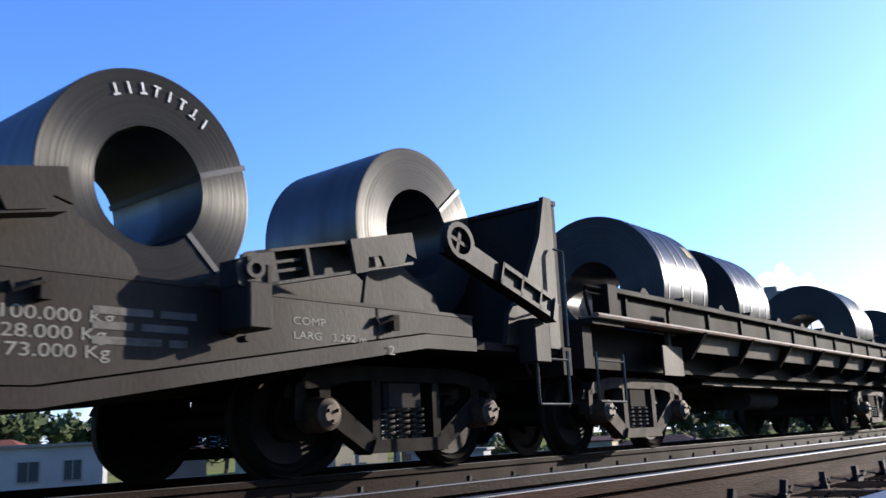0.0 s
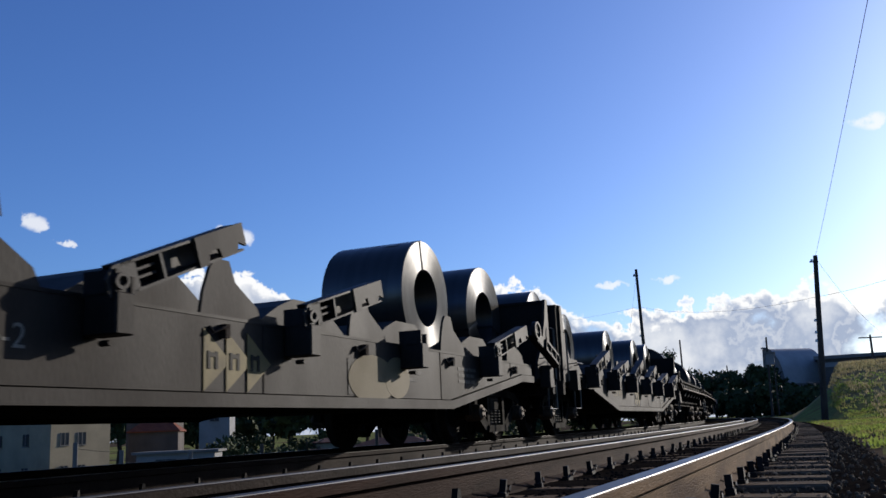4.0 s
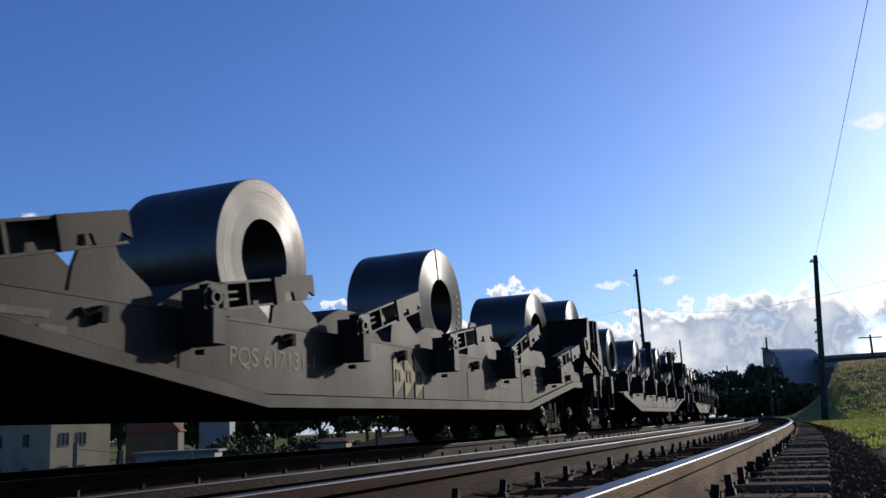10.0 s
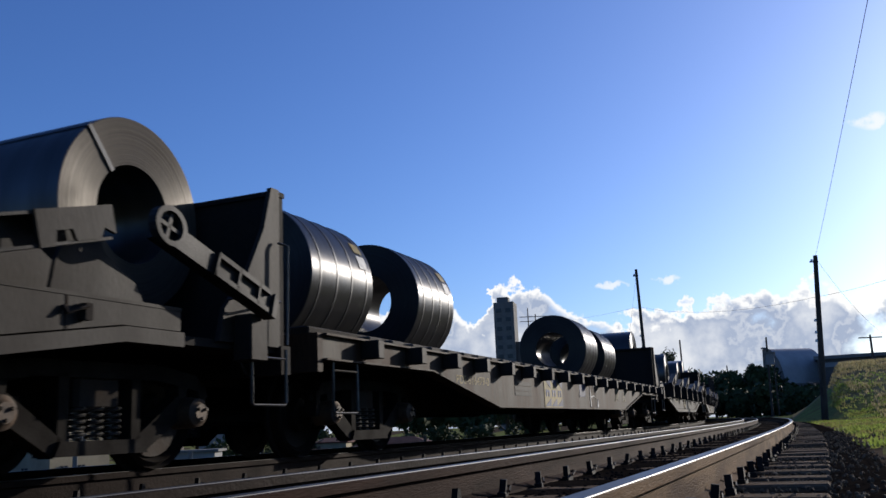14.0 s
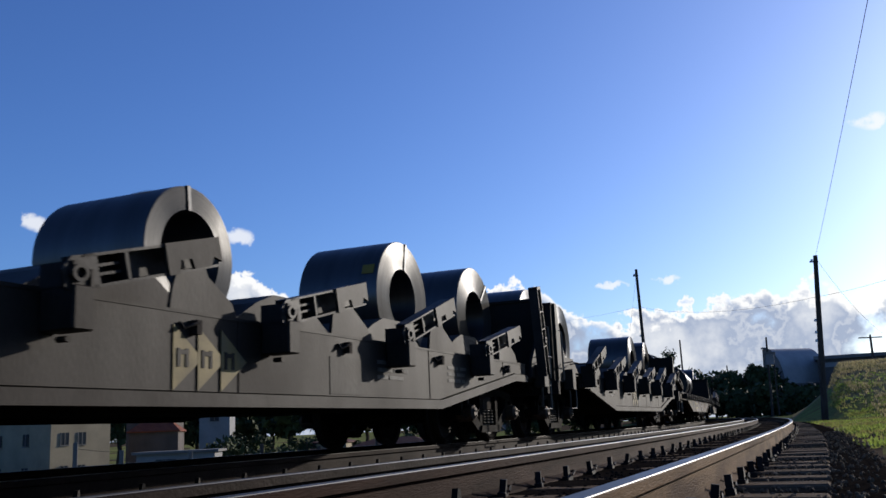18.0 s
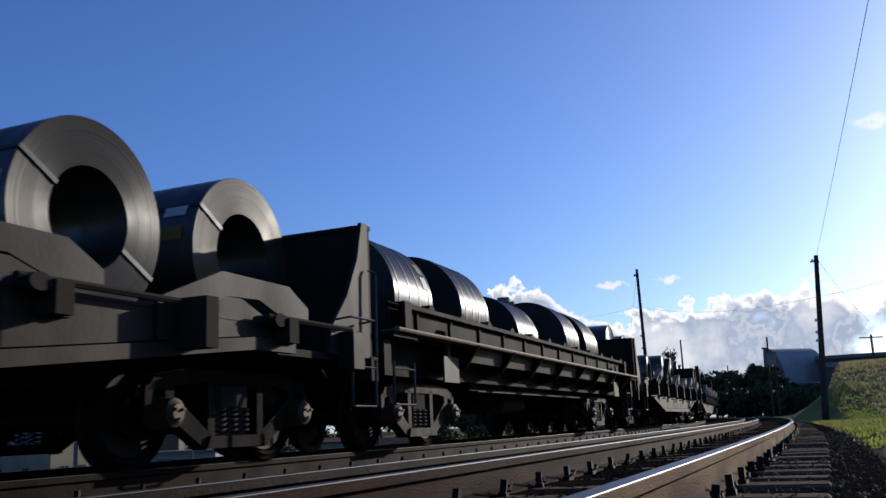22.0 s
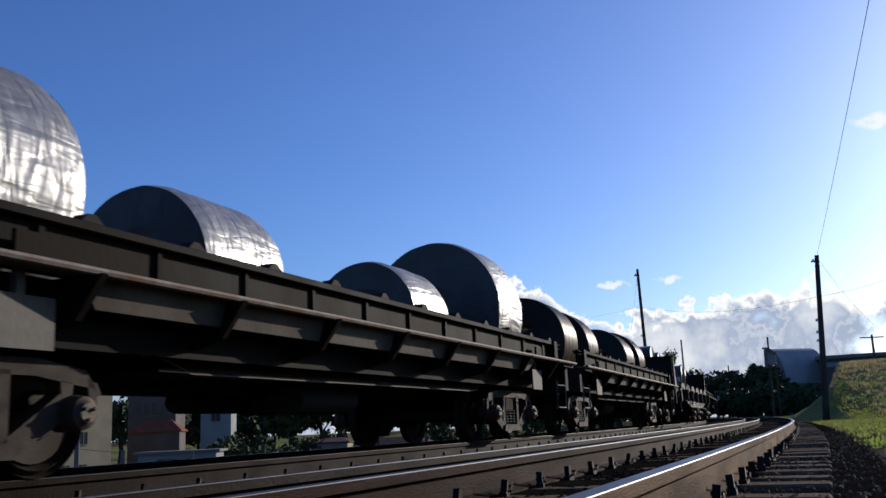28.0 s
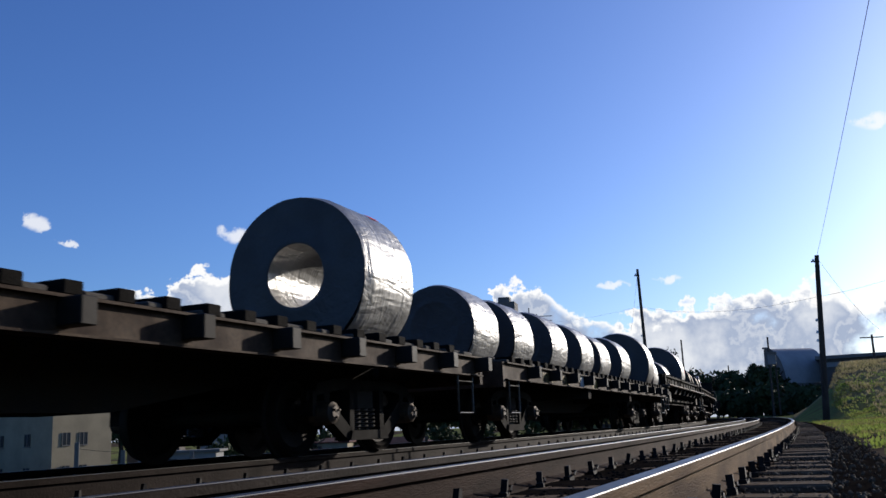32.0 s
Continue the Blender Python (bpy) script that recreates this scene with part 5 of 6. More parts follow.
CLIP_MESH = Solid().box(-0.05, 0.05, -0.03, 0.03, -0.02, 0.03, 0.006).prism([(-0.028, 0.02), (0.028, 0.02), (0.016, 0.11), (-0.012, 0.11)], -0.022, 0.022).rod([(-0.03, 0.0, 0.02), (0.09, 0.03, 0.05), (0.1, -0.03, 0.05), (0.02, -0.04, 0.03)], 0.01, 5).turned(Matrix.Scale(0.72, 4)).mesh("rail_clip", CLIP)
jitter = random.Random(4)
for k in range(-8, 96):
    s = k * 0.6 + 0.08
    o = part("sleeper", SLEEPER_MESH, SLEEPER, near_line)
    o.matrix_basis = on_track(s + jitter.uniform(-0.04, 0.04), A_LAT - 0.91, RAIL_Z - 0.172 + jitter.uniform(-0.012, 0.004)) @ pose(0, 0, 0, jitter.uniform(-0.6, 0.6), 0, jitter.uniform(-1.5, 1.5))
    o = part("sleeper", SLEEPER_MESH, SLEEPER, far_line)
    o.matrix_basis = on_track(s + 0.2 + jitter.uniform(-0.05, 0.05), 0, -0.175 + jitter.uniform(-0.01, 0.005))
    if k < 60:
        for lat, side in ((A_LAT, 1), (A_LAT, -1), (B_LAT, 1), (L_LAT, 1)):
            o = part("rail_clip", CLIP_MESH, CLIP, near_line)
            o.matrix_basis = on_track(s, lat + side * 0.1, RAIL_Z - 0.165) @ pose(0, 0, 0, jitter.uniform(-8, 8), jitter.uniform(-8, 8), jitter.uniform(-20, 20))
        o = part("rail_clip", CLIP_MESH, CLIP, far_line)
        o.matrix_basis = on_track(s + 0.2, 0.835 + 0.1, -0.165) @ pose(0, 0, 0, 0, 0, jitter.uniform(-20, 20))

# loose stones, as one heap
def stones(count, s_range, lat_range, size, seed, keep_off=()):
    rn = random.Random(seed)
    bm = bmesh.new()
    bmesh.ops.create_icosphere(bm, subdivisions=1, radius=1)
    base = [q.co.copy() for q in bm.verts]
    faces = [tuple(q.index for q in fc.verts) for fc in bm.faces]
    bm.free()
    v, f = [], []
    for _ in range(count):
        s = s_range[0] + (s_range[1] - s_range[0]) * rn.random() ** 1.4
        lat = rn.uniform(*lat_range)
        if any(abs(lat - q) < 0.11 for q in keep_off):
            continue
        near = A_LAT - 3.2 < lat < A_LAT + 1.6
        d = max(abs(lat - (A_LAT - 0.83)) - 1.72, 0) if near else max(abs(lat) - 2.0, 0)
        z = (RAIL_Z - 0.185 if near else -0.19) - 0.46 * min(d, 0.8) - (0.03 if d > 0 else 0)
        c = track(s, lat)
        if lat > A_LAT + 1.1:
            z = ground_z(c.x, c.y)
        r = size * rn.uniform(0.5, 1.3)
        e = Euler((rn.uniform(0, 6), rn.uniform(0, 6), rn.uniform(0, 6)))
        sq = Vector((rn.uniform(0.7, 1.3), rn.uniform(0.6, 1.1), rn.uniform(0.5, 0.9)))
        k = len(v)
        for p in base:
            q = Vector((p.x * sq.x, p.y * sq.y, p.z * sq.z)) * r * rn.uniform(0.8, 1.2)
            q.rotate(e)
            v.append((c.x + q.x, c.y + q.y, z + q.z + r * 0.35))
        f += [tuple(k + i for i in fc) for fc in faces]
    return Solid().add(v, f)


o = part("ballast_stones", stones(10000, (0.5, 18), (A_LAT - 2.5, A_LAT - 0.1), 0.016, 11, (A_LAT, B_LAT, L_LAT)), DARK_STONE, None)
tagged(o, "loose dark ballast stones between the rails", "ballast", kind="stuff")
o = part("ballast_stones", stones(4200, (0.5, 18), (A_LAT + 0.1, A_LAT + 1.5), 0.011, 13), GRAVEL, None)
tagged(o, "loose grey ballast stones beside the rail", "ballast", kind="stuff")
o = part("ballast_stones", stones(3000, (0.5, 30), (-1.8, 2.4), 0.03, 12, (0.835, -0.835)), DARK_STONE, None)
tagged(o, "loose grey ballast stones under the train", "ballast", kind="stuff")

# ---- grass ----
BLADE = material("grass blades", (0.1800, 0.2430, 0.0450), 0.8, var=0.4, scale=0.6, fine=6, tint=(0.1800, 0.1530, 0.0630), bump=0)


def see_through(m, share):
    """Lets the light shine through thin leaves."""
    nt = m.node_tree
    bsdf = nt.nodes["Principled BSDF"]
    tr = nt.nodes.new("ShaderNodeBsdfTranslucent")
    nt.links.new(bsdf.inputs["Base Color"].links[0].from_socket, tr.inputs["Color"])
    mx = nt.nodes.new("ShaderNodeMixShader")
    mx.inputs[0].default_value = share
    nt.links.new(bsdf.outputs[0], mx.inputs[1])
    nt.links.new(tr.outputs[0], mx.inputs[2])
    nt.links.new(mx.outputs[0], nt.nodes["Material Output"].inputs["Surface"])


see_through(BLADE, 0.5)


def tufts(count, s_range, lat_range, high, seed):
    rn = random.Random(seed)
    v, f = [], []
    for _ in range(count):
        s, lat = rn.uniform(*s_range), rn.uniform(*lat_range)
        c = track(s, lat)
        if noise.noise(Vector((c.x * 0.25, c.y * 0.25, 9))) < -0.12 and rn.random() < 0.8:
            continue
        z = ground_z(c.x, c.y) - 0.02
        for _b in range(4):
            a, h = rn.uniform(0, 6.28), high * rn.uniform(0.4, 1.2)
            w, lean = 0.018 + 0.012 * rn.random(), rn.uniform(0.1, 0.5) * h
            p = Vector((c.x + rn.uniform(-0.1, 0.1), c.y + rn.uniform(-0.1, 0.1), z))
            d = Vector((math.cos(a), math.sin(a), 0))
            q = Vector((-d.y, d.x, 0)) * w
            k = len(v)
            v += [p - q, p + q, p + d * lean * 0.4 + Vector((0, 0, h * 0.6)) + q * 0.6, p + d * lean * 0.4 + Vector((0, 0, h * 0.6)) - q * 0.6, p + d * lean + Vector((0, 0, h))]
            f += [(k, k + 1, k + 2, k + 3), (k + 3, k + 2, k + 4)]
    return Solid().add(v, f)


o = part("grass", tufts(18000, (10, 52), (5.75, 13), 0.08, 31), BLADE, None)
tagged(o, "rough sunlit grass on the bank", "grass", kind="stuff")
o = part("grass", tufts(900, (4.5, 12), (6.0, 8), 0.05, 32), BLADE, None)
tagged(o, "short sparse grass beside the ballast", "grass", kind="stuff")

# Brush lightened too, for the haze of glare over the bank.
DRY = material("dry brown brush", (0.3, 0.245, 0.135), 0.9, var=0.4, scale=0.5, fine=5, tint=(0.18, 0.17, 0.075), bump=0)
see_through(DRY, 0.5)
o = part("brush", tufts(16000, (32, 80), (8, 22), 0.17, 33), DRY, None)
tagged(o, "dry olive-brown brush covering the bank", "brush", kind="stuff")

# ---- poles and wires ----
def spot(az_deg, d):
    return 0.71 * d * math.sin(radians(az_deg)), 1.102 * d * math.cos(radians(az_deg))


def up(z, y=60.0):
    return 0.195 + 0.73 * (z - 0.367) + 0.006 * y


POLE = material("weathered dark pole timber", (0.06, 0.05, 0.042), 0.9, var=0.4, scale=3, fine=30, streak=(2, 2, 0.3), bump=0.3)
WIRE = material("black cable", (0.02, 0.02, 0.022), 0.6, var=0.1, bump=0)
GLASSY = material("white insulator", (0.75, 0.75, 0.73), 0.3, var=0.1, bump=0)


def utility_pole(x, y, z0, z1, lean=(0, 0), arm=None, fittings=True, label="tall weathered timber pole with small fittings beside the line"):
    p = tagged(new("utility_pole"), label, "utility pole")
    p.matrix_basis = pose(x, y, z0)
    h = z1 - z0
    pts = [(lean[0] * k / 6, lean[1] * k / 6, h * k / 6) for k in range(7)]
    s = Solid()
    n = 10
    v = [(px + (0.15 - 0.06 * i / 6) * math.cos(2 * math.pi * k / n), py + (0.15 - 0.06 * i / 6) * math.sin(2 * math.pi * k / n), pz) for i, (px, py, pz) in enumerate(pts) for k in range(n)]
    f = [(i * n + k, i * n + (k + 1) % n, (i + 1) * n + (k + 1) % n, (i + 1) * n + k) for i in range(6) for k in range(n)] + [tuple(range(6 * n, 7 * n))]
    part("shaft", s.add(v, f), POLE, p, smooth=True)
    if fittings:
        for q in (0.97, 0.62, 0.55, 0.5):
            part("insulator", Solid().lathe([(0.001, -0.05), (0.05, -0.05), (0.06, 0.0), (0.04, 0.03), (0.05, 0.06), (0.001, 0.07)], lean[0] * q - 0.16, lean[1] * q, 10, "z", False).turned(pose(0, 0, h * q)), GLASSY, p, "white insulator", True)
        part("bracket", Solid().box(lean[0] * 0.97 - 0.25, lean[0] * 0.97 + 0.1, -0.03 + lean[1] * 0.97, 0.03 + lean[1] * 0.97, h * 0.96, h * 0.968), WIRE, p)
    if arm:
        part("crossarm", Solid().box(-arm, arm, -0.06, 0.06, h - 0.5, h - 0.38).box(-arm, arm, -0.06, 0.06, h - 1.3, h - 1.2) if arm > 1.6 else Solid().box(-arm, arm, -0.05, 0.05, h - 0.3, h - 0.2), POLE, p)
    return p


def cable(a, b, sag, r=0.006, n=16):
    a, b = Vector(a), Vector(b)
    s = Solid().rod([a.lerp(b, k / n) - Vector((0, 0, sag * 4 * (k / n) * (1 - k / n))) for k in range(n + 1)], r, 5)
    return tagged(part("overhead_wire", s, WIRE, None, smooth=True), "thin black overhead wire slung between poles", "overhead wire", "wires over the line")


right_pole = utility_pole(15.65, 38.8, ground_z(15.65, 38.8) - 0.2, 6.63, lean=(-0.12, -1.37))
TOP = (15.53, 37.46, 6.55)
utility_pole(13.65, 62.9, -1.5, 10.3, lean=(-0.55, -1.7))
utility_pole(28.5, 111.5, -0.7, 9.52, lean=(-0.35, -1.2), fittings=False)
utility_pole(33.9, 97.4, 0.0, 8.23, lean=(-0.2, -1.1), fittings=False)
utility_pole(43.0, 141.5, 0.0, 7.91, fittings=False)
utility_pole(37.4, 80.6, 2.0, 6.75, arm=1.05, fittings=False, label="short pole with a crossarm on the bank")
x7, y7 = spot(8.0, 150)
utility_pole(x7, y7, -2, 21.0, fittings=False)
x8, y8 = spot(8.7, 150)
utility_pole(x8, y8, -2, 19.8, arm=2.8, fittings=False)
behind = track(-12, 7.97, 6.6)
cable(TOP, behind, 0.25)
utility_pole(behind.x, behind.y, ground_z(behind.x, behind.y), 6.7)
cable(TOP, (24.4, 50.4, 4.1), 0.4)
cable((15.55, 37.9, 4.95), (13.1, 61.4, 7.75), 0.5)
cable((15.57, 37.9, 4.95), (18.6, 33.2, 5.6), 0.15)
cable((13.1, 61.2, 10.1), (12.4, 61.5, 6.2), 0.08)
cable((13.1, 61.4, 7.75), (x7, y7, 18.5), 0.5)

# ---- trees ----
LEAF = material("dark foliage", (0.0263, 0.0413, 0.0135), 0.75, var=0.45, scale=0.6, fine=3, tint=(0.0413, 0.0525, 0.0188), bump=0)
LEAF_LIT = material("light foliage", (0.0281, 0.0394, 0.0112), 0.75, var=0.45, scale=0.6, fine=3, tint=(0.0187, 0.0281, 0.0094), bump=0)
BARK = material("bark", (0.08, 0.06, 0.045), 0.95, var=0.4, scale=4, fine=30, bump=0.5)


def tree(x, y, z0, h, spread, seed, mat=None, leaves=1500, size=0.28, label="dark leafy tree with an uneven rounded crown"):
    rn = random.Random(seed)
    h, spread, size = h * 0.73, spread * 0.71, size * 0.71
    t = tagged(new("tree"), label, "tree", "trees beyond the line")
    t.matrix_basis = pose(x, y, z0)
    s = Solid().rod([(0, 0, -0.3), (0.03 * h, 0, h * 0.25), (-0.02 * h, 0.02 * h, h * 0.55), (0, 0, h * 0.8)], 0.028 * h, 7)
    for k in range(5):
        a = k * 1.3 + rn.random()
        s.rod([(0, 0, h * (0.3 + 0.07 * k)), (spread * 0.4 * math.cos(a), spread * 0.4 * math.sin(a), h * (0.48 + 0.07 * k)), (spread * 0.75 * math.cos(a), spread * 0.75 * math.sin(a), h * (0.58 + 0.07 * k))], 0.011 * h, 5)
    part("trunk", s, BARK, t, smooth=True)
    lumps = [(Vector((rn.gauss(0, 0.42) * spread, rn.gauss(0, 0.42) * spread, h * rn.uniform(0.38, 0.86))), spread * rn.uniform(0.22, 0.45)) for _ in range(15)]
    v, f = [], []
    for _ in range(leaves):
        c, r = rn.choice(lumps)
        d = Vector((rn.gauss(0, 1), rn.gauss(0, 1), rn.gauss(0, 0.8))).normalized()
        p = c + d * r * rn.uniform(0.6, 1.05)
        p.z = min(p.z, h)
        q = Vector((rn.gauss(0, 1), rn.gauss(0, 1), rn.gauss(0, 1))).normalized() * size * rn.uniform(0.5, 1.3)
        w = q.cross(d).normalized() * size * rn.uniform(0.3, 0.7)
        k = len(v)
        v += [p - q, p + w, p + q, p - w]
        f.append((k, k + 1, k + 2, k + 3))
    part("crown", Solid().add(v, f), mat or LEAF, t)
    return t


seed = 50
for a, d, top, sp in ((23.2, 140, 9.0, 5.0), (24.0, 128, 9.6, 4.6), (24.9, 132, 8.6, 4.2), (25.6, 135, 7.6, 4.2), (26.4, 128, 8.0, 4.2), (27.1, 125, 8.6, 4.2), (27.7, 120, 8.9, 4.0), (28.4, 118, 8.2, 3.8), (22.4, 150, 8.0, 5.0),
                      (24.4, 106, 3.6, 3.4), (25.8, 106, 3.4, 3.6), (27.0, 106, 4.0, 3.6), (28.2, 104, 4.4, 3.6), (29.2, 104, 4.0, 3.4), (30.2, 106, 3.4, 3.2), (31.1, 104, 3.6, 3.2), (31.9, 102, 3.2, 3.0)):
    seed += 1
    px, py = spot(a, d)
    tree(px, py, up(-1.2), top + 1.2, sp, seed, size=0.6, leaves=1700)
px, py = spot(19.9, 74)
tree(px, py, up(-0.8), 9.4, 2.2, 70, leaves=700)
for a, d, h, sp in ((-20.5, 58, 4.2, 2.4), (-19.0, 66, 4.6, 2.6), (-16.8, 52, 3.2, 1.8), (-13.6, 60, 4.4, 2.4), (-11.5, 70, 4.5, 2.6), (-9.3, 62, 3.7, 2.0), (-4.4, 66, 3.8, 2.4), (-1.4, 70, 4.2, 2.5), (2.0, 75, 4.4, 2.6), (5.5, 80, 7.5, 3.5), (9.5, 110, 12, 5), (11.5, 120, 11, 5), (7.0, 100, 11, 4)):
    seed += 1
    px, py = spot(a, d)
    tree(px, py, ground_z(px, py) - 0.2, h, sp, seed, LEAF_LIT if seed % 2 else LEAF, leaves=1100)
for a, d, r in ((-37.0, 31, 1.3), (-35.6, 30, 1.2), (-34.0, 32, 1.0), (-40, 30, 1.6), (-24.0, 50, 0.9), (-22.0, 48, 1.0)):
    seed += 1
    px, py = spot(a, d)
    low = ground_z(px, py) - 0.6
    tree(px, py, low, max(r * 1.7, -0.35 - low) if a < -33 else r * 1.7, r * 1.3, seed, LEAF_LIT, 700, 0.16, "low bushy green shrub on the slope")

# the dark wood behind the houses
rn_wood = random.Random(8)
for k in range(43):
    seed += 1
    px, py = spot(-66 + k * 2.05 + rn_wood.uniform(-0.5, 0.5), rn_wood.uniform(98, 122))
    tree(px, py, up(-4.0), rn_wood.uniform(9.5, 12.5), rn_wood.uniform(4.0, 5.5), seed, LEAF, 900, 0.8, "dark leafy tree in the wood behind the houses")

# ---- houses below the line ----
CREAM_WALL = material("cream rendered wall", (0.2373, 0.2028, 0.1377), 0.85, var=0.2, scale=0.6, fine=20, tint=(0.1913, 0.1608, 0.1110), bump=0.1)
GREY_WALL = material("grey-brown rendered wall", (0.0851, 0.0736, 0.0666), 0.85, var=0.25, scale=0.6, fine=20, bump=0.1)
WHITE_WALL = material("whitewashed wall", (0.2041, 0.2041, 0.2041), 0.8, var=0.15, scale=0.7, fine=20, bump=0.1)
TILE = material("orange clay tile", (0.1488, 0.0461, 0.0213), 0.85, var=0.35, scale=2, fine=14, tint=(0.0993, 0.0319, 0.0177), bump=0.4)
TILE_DARK = material("dull red roof", (0.0709, 0.0248, 0.0177), 0.85, var=0.35, scale=2, fine=14, bump=0.4)
PANE = material("dark window glass", (0.03, 0.035, 0.04), 0.15, var=0.1, bump=0)
CONCRETE = material("grey concrete", (0.1404, 0.1360, 0.1273), 0.85, var=0.25, scale=0.8, fine=20, bump=0.2)


def house(az_deg, d, turn, w, l, z0, z1, wall, roof, label, windows=(), eave=0.3, pitch=0.0):
    """A house whose nearest corner stands at a bearing. turn: degrees of its w side's run; windows: (side, along, foot, width, height)."""
    hx, hy = spot(az_deg, d)
    h = tagged(new("house"), label, "house", "houses below the line")
    h.matrix_basis = pose(hx, hy, up(z0, hy), 0, 0, turn) @ Matrix.Scale(0.72, 4)
    t = z1 - z0
    wl = part("wall", Solid().box(0, w, 0, l, -1, t), wall, h)
    if pitch:
        p = pitch
        s = Solid().add([(-eave, -eave, t), (w + eave, -eave, t), (w + eave, l + eave, t), (-eave, l + eave, t), (w * 0.25, l / 2, t + p), (w * 0.75, l / 2, t + p), (-eave, -eave, t + 0.12), (w + eave, -eave, t + 0.12), (w + eave, l + eave, t + 0.12), (-eave, l + eave, t + 0.12)],
                        [(0, 1, 2, 3), (0, 1, 7, 6), (1, 2, 8, 7), (2, 3, 9, 8), (3, 0, 6, 9), (6, 7, 5, 4), (7, 8, 5), (8, 9, 4, 5), (9, 6, 4)])
    else:
        s = Solid().box(-eave, w + eave, -eave, l + eave, t, t + 0.18)
    part("roof", s, roof, h)
    for side, a, foot, ww, wh in windows:
        if side == "w":
            o = Solid().box(a, a + ww, -0.05, 0.0, foot, foot + wh)
            fr = Solid().box(a - 0.07, a + ww + 0.07, -0.09, 0.01, foot - 0.1, foot - 0.02).box(a + ww / 2 - 0.03, a + ww / 2 + 0.03, -0.07, 0, foot, foot + wh).box(a - 0.05, a, -0.07, 0, foot, foot + wh).box(a + ww, a + ww + 0.05, -0.07, 0, foot, foot + wh)
        else:
            o = Solid().box(-0.05, 0.0, a, a + ww, foot, foot + wh)
            fr = Solid().box(-0.09, 0.01, a - 0.07, a + ww + 0.07, foot - 0.1, foot - 0.02).box(-0.07, 0, a + ww / 2 - 0.03, a + ww / 2 + 0.03, foot, foot + wh)
        win = part("window", o, PANE, h)
        part("window_frame", fr, CONCRETE, win)
    return h


grid_w = [("w", 0.9 + k * 1.6, f, 0.7, 1.0) for k in range(2) for f in (0.7, 3.4, 6.1)]
grid_l = [("l", 3.2 + k * 4.2, f, 0.9, 1.0) for k in range(4) for f in (0.6, 3.4, 6.2)]
house(-33.9, 60, 55, 5.6, 20, -3.4, 5.2, CREAM_WALL, CONCRETE, "three-storey cream rendered house with small windows", grid_w + grid_l)
house(-58.0, 60, 30, 6.0, 7, -4, 0.6, GREY_WALL, TILE, "grey house under an orange tiled roof", [("w", 1.5, 2.6, 1.2, 1.2)], eave=0.3, pitch=1.0)
house(-55.0, 54, 34, 6.5, 6, -4, 0.9, WHITE_WALL, CONCRETE, "whitewashed house with a flat roof and dark window", [("w", 1.5, 2.8, 1.2, 1.2), ("w", 4.2, 2.8, 1.0, 1.2)])
house(-47.0, 62, 40, 5.0, 6, -4, 0.2, GREY_WALL, TILE_DARK, "low grey house with a dull red hipped roof", [], eave=0.3, pitch=0.9)
house(-28.6, 74, 8, 5.0, 7, -3.4, 5.4, GREY_WALL, CONCRETE, "grey-brown house with an upper window", [("w", 1.6, 6.0, 1.5, 1.3), ("w", 3.6, 3.3, 1.2, 1.2)])
house(-28.4, 66, 8, 4.6, 4, -3.4, 0.75, GREY_WALL, TILE, "low house under an orange tiled awning", eave=0.2, pitch=1.25)
house(-27.8, 50, 6, 5.6, 4, -4.0, -0.9, WHITE_WALL, CONCRETE, "low whitewashed house with a dark window", [("w", 1.4, 1.3, 1.4, 1.4)])
house(-22.9, 92, 6, 4.2, 6, -3.4, 5.0, WHITE_WALL, CONCRETE, "plain whitewashed building above the bushes", [("w", 1.5, 5.5, 1.2, 1.2)])
house(-15.4, 46, -4, 5.2, 5, -4.2, -1.75, GREY_WALL, TILE_DARK, "low house with a dull red hipped roof", eave=0.4, pitch=0.7)
house(-13.2, 60, -4, 3.4, 5, -4, -1.0, CREAM_WALL, TILE_DARK, "small ochre house under a dull red roof", eave=0.2, pitch=0.5)
house(-9.3, 58, -6, 7.2, 5, -4.2, -1.55, GREY_WALL, TILE_DARK, "low house with a long dull red roof", eave=0.4, pitch=0.9)
# fences on the edge of the slope
for a, d, z1 in ((-32.2, 26, 0.2), (-28.9, 26, -0.15), (-23.6, 28, -0.3), (-17.6, 30, -0.2), (-12.5, 34, -0.5), (-7.1, 36, 0.25), (-2.5, 40, -0.3)):
    px, py = spot(a, d)
    o = part("fence_post", Solid().box(-0.06, 0.06, -0.06, 0.06, ground_z(px, py) - 0.1, up(z1, 30), 0.01), CONCRETE if a < -20 else POLE, None)
    o.matrix_basis = pose(px, py, 0, 0, 0, 20)
    tagged(o, "thin upright fence post on the slope", "fence post", "fence posts")
cable((*spot(-32.2, 26), 0.1), (*spot(-28.9, 26), -0.05), 0.02)

# ---- far buildings ----
ROOF_SHEET = material("grey roof sheet", (0.31, 0.30, 0.29), 0.7, 0.0, var=0.2, scale=0.4, fine=8, bump=0.05)
HALL_WALL = material("dark hall wall", (0.15, 0.138, 0.13), 0.8, var=0.2, scale=0.4, fine=8, bump=0.1)
hall = tagged(new("vaulted_hall"), "large hall with a grey vaulted roof beyond the bank", "building")
kx, ky = spot(29.3, 130)
hall.matrix_basis = pose(kx - 1.9, ky, up(0, ky) - 0.5, 0, 0, 15) @ Matrix.Scale(0.70, 4)
# across: -y to the near eave; along: +x
prof = [(-5.6 * math.cos(math.pi * k / 20), 5.6 + 7.0 * math.sin(math.pi * k / 20)) for k in range(11)] + [(0.6 + 0.06 * k, 12.6 - 0.7 * k) for k in range(10)]
v = [(x, y, z) for x in (0.0, 9.5) for y, z in prof]
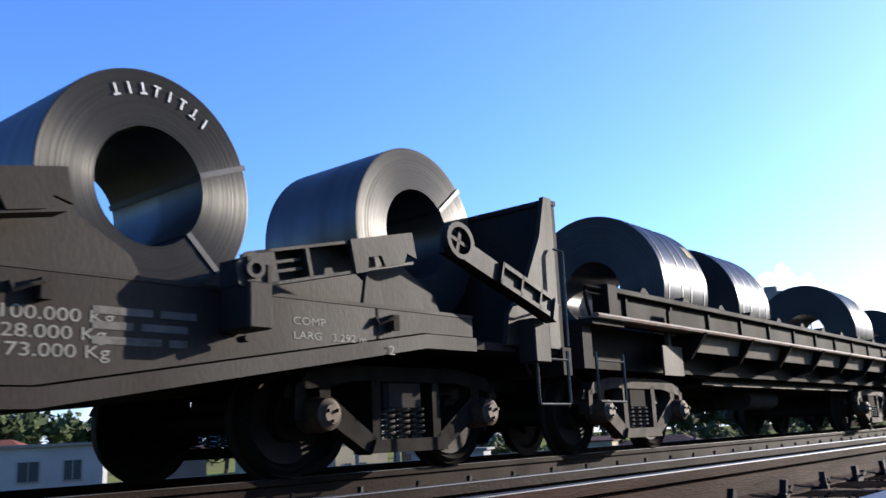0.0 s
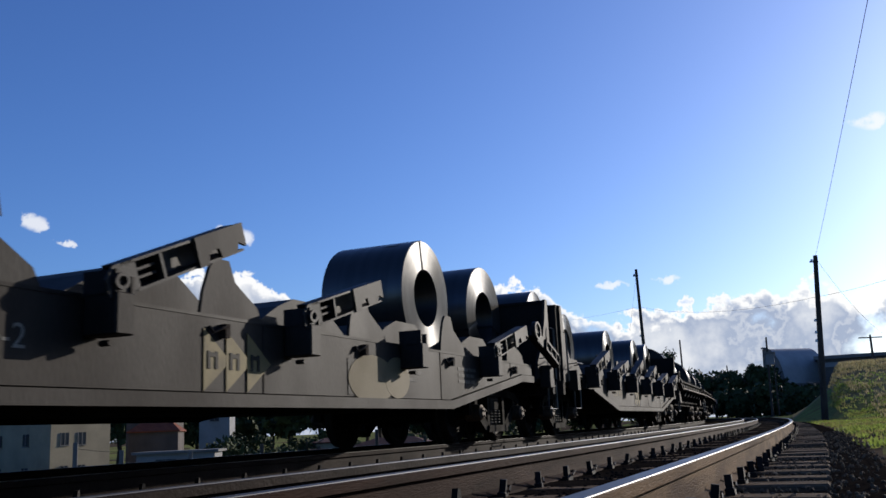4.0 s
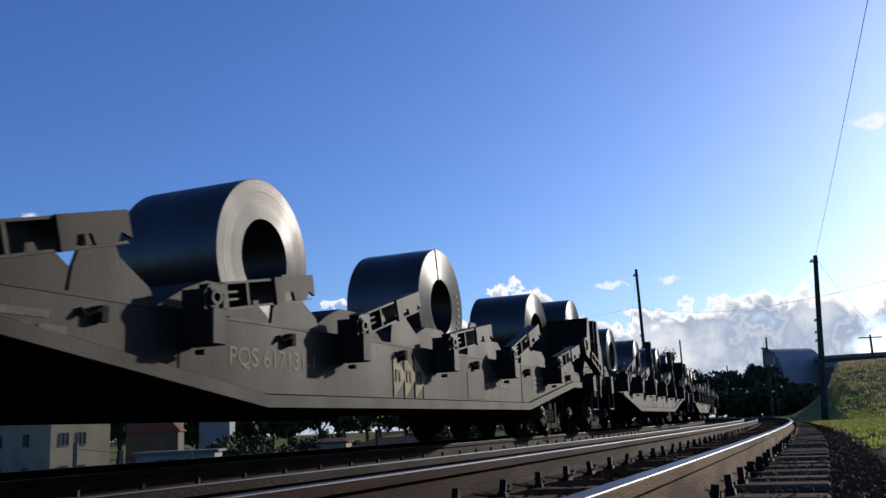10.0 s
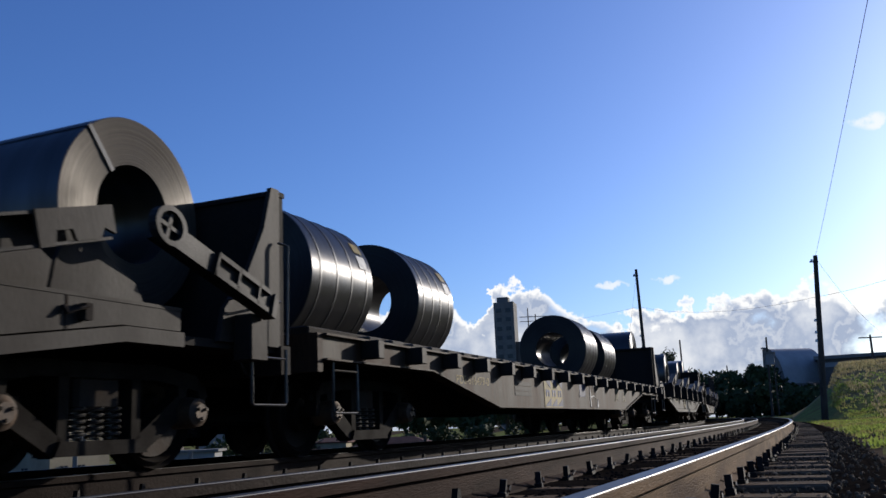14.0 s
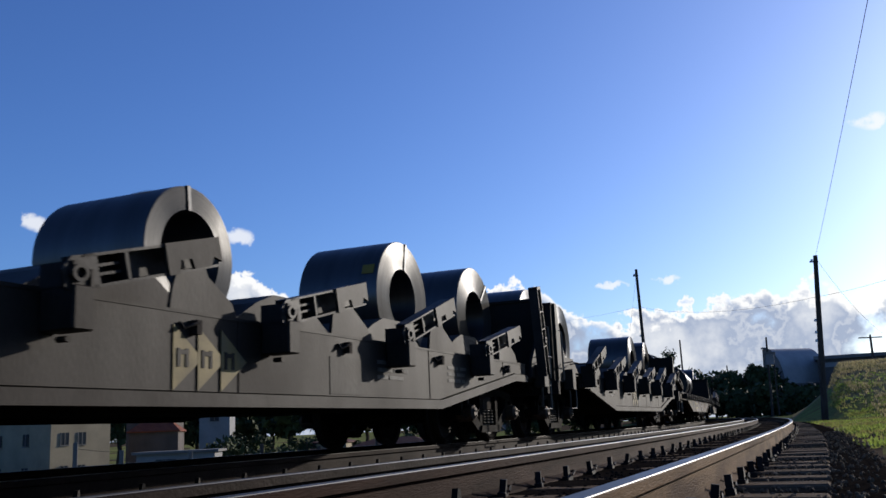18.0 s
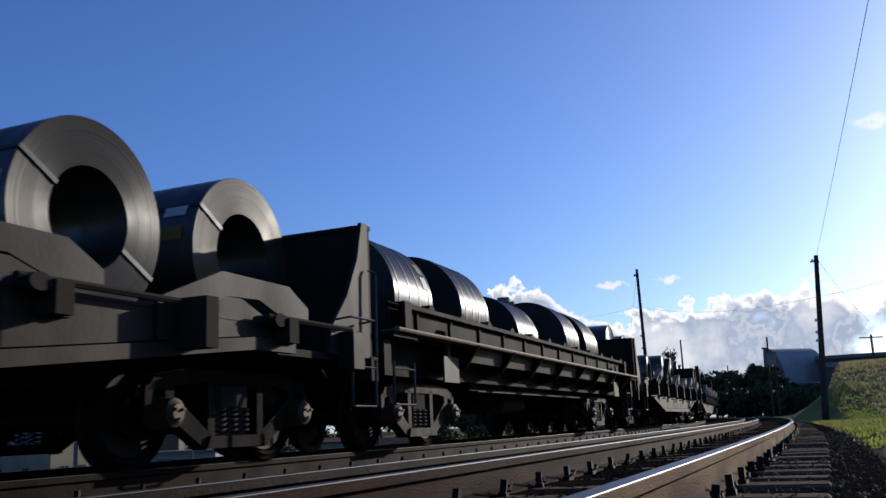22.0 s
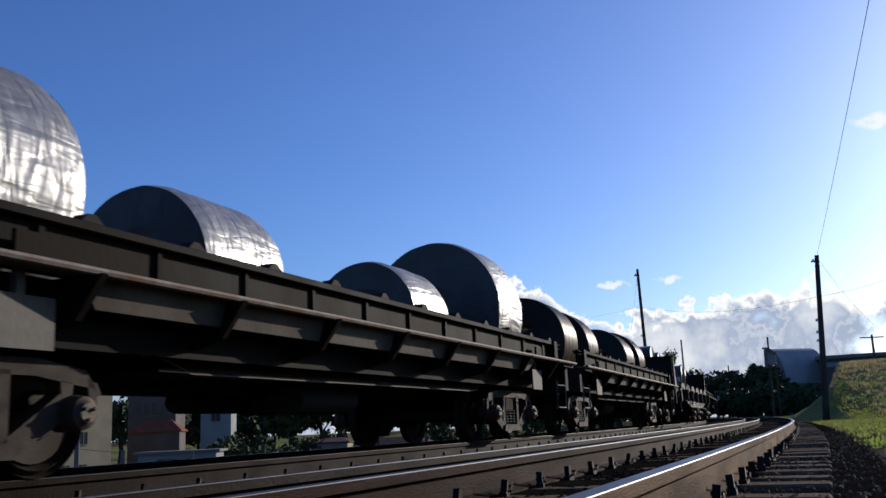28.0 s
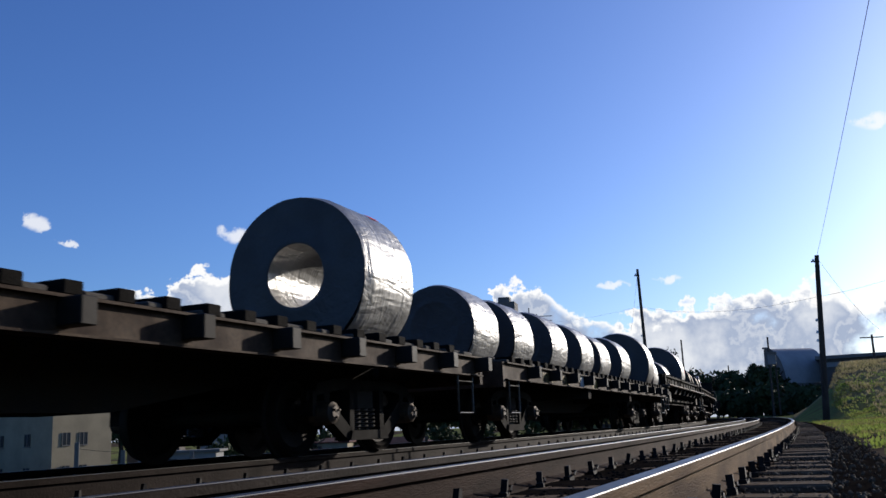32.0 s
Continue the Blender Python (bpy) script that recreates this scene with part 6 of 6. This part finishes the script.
part("roof", Solid().add(v, [(k, k + 1, 22 + k, 21 + k) for k in range(20)]), ROOF_SHEET, hall, smooth=True)
s = Solid().add([(0.2, y, z) for y, z in prof] + [(0.2, 1.2, -1), (0.2, -5.6, -1)], [tuple(range(23))]).box(0.2, 9.4, -5.5, -5.2, -1, 5.6).box(0.2, 9.4, 0.9, 1.2, -1, 6.0)
part("wall", s, HALL_WALL, hall)
part("gable_rim", Solid().add([(-0.3, y, z + d) for d in (0.0, 0.35) for y, z in prof], [(k, k + 1, 22 + k, 21 + k) for k in range(20)]), HALL_WALL, hall)
part("window", Solid().box(0.1, 0.18, -1.6, -0.6, 9.0, 11.0), WHITE_WALL, hall, "small pale gable window")
for k in range(3):
    part("window", Solid().box(1 + k * 2.8, 3 + k * 2.8, -5.58, -5.5, 1.6, 3.6), PANE, hall)
cabin = tagged(new("signal_cabin"), "small white cabin on posts beside the hall", "building")
cx, cy = spot(28.65, 93)
cabin.matrix_basis = pose(cx, cy, up(0, cy), 0, 0, -20) @ Matrix.Scale(0.73, 4)
part("wall", Solid().box(-0.5, 0.5, -0.6, 0.6, 6.2, 7.6), WHITE_WALL, cabin)
part("roof", Solid().box(-0.7, 0.7, -0.8, 0.8, 7.6, 7.85), HALL_WALL, cabin)
for gx in (-0.4, 0.4):
    part("post", Solid().box(gx - 0.1, gx + 0.1, -0.1, 0.1, -0.5, 6.2), POLE, cabin)
shed = tagged(new("long_shed"), "long low shed with a pale window band on the bank", "building")
sx, sy = spot(32.0, 128)
shed.matrix_basis = pose(sx, sy, up(4.6, sy) - 1.15, 0, 0, -24) @ Matrix.Scale(0.73, 4)
part("wall", Solid().box(0, 46, 0, 12, -1, 5.6), GREY_WALL, shed)
part("roof", Solid().box(-0.5, 46.5, -0.6, 12.5, 5.6, 6.2), HALL_WALL, shed)
for k in range(14):
    part("window", Solid().box(1 + k * 3.2, 3.6 + k * 3.2, -0.06, 0.0, 4.2, 5.0), WHITE_WALL, shed, "pale window band")
tower = tagged(new("apartment_block"), "pale concrete apartment block far beyond the trees", "building")
tx, ty = spot(4.7, 210)
tower.matrix_basis = pose(tx, ty, up(-3, ty), 0, 0, -12) @ Matrix.Scale(0.73, 4)
part("wall", Solid().box(0, 7, 0, 9, 0, 44), CONCRETE, tower)
part("roof", Solid().box(1.0, 5.0, 2, 6, 44, 46), CONCRETE, tower)
for i in range(2):
    for k in range(13):
        part("window", Solid().box(0.9 + i * 3.2, 2.7 + i * 3.2, -0.1, 0.0, 2 + k * 3.2, 3.4 + k * 3.2), PANE, tower)
part("annex", Solid().box(7, 16, 1, 9, 0, 30), GREY_WALL, tower)



# ---- what moves ----
def run(t):
    """How far the train has gone at t seconds."""
    return 5.651 * t if t < 26 else 146.93 + 6.004 * (t - 26)


def motions():
    times = [0.0, 0.5, 1.0, 1.5] + [2.0 + k * 2.0 for k in range(12)] + [26.0, 28.0, 30.0, 32.0]
    for ob, u, m in MOVERS:
        if ob.get("category") == "rail wagon":
            settle(ob)
        walk(ob, [(t, on_track(run(t) - u) @ m) for t in times])
    first = {}
    wheels = [o for o in scene.objects if o.name.split(".")[0] == "wheelset"]
    for o in wheels:
        d = round(o.matrix_basis.translation.x, 2)
        if d not in first:
            first[d] = o
            walk(o, [(k / 10, pose(d, 0, 0.38, 0, math.degrees(run(k / 10) / 0.38), 0)) for k in range(321)])
        else:
            keys = o.animation_data_create()
            o.rotation_mode = "QUATERNION"
            keys.action = first[d].animation_data.action
            keys.action_slot = first[d].animation_data.action_slot


motions()
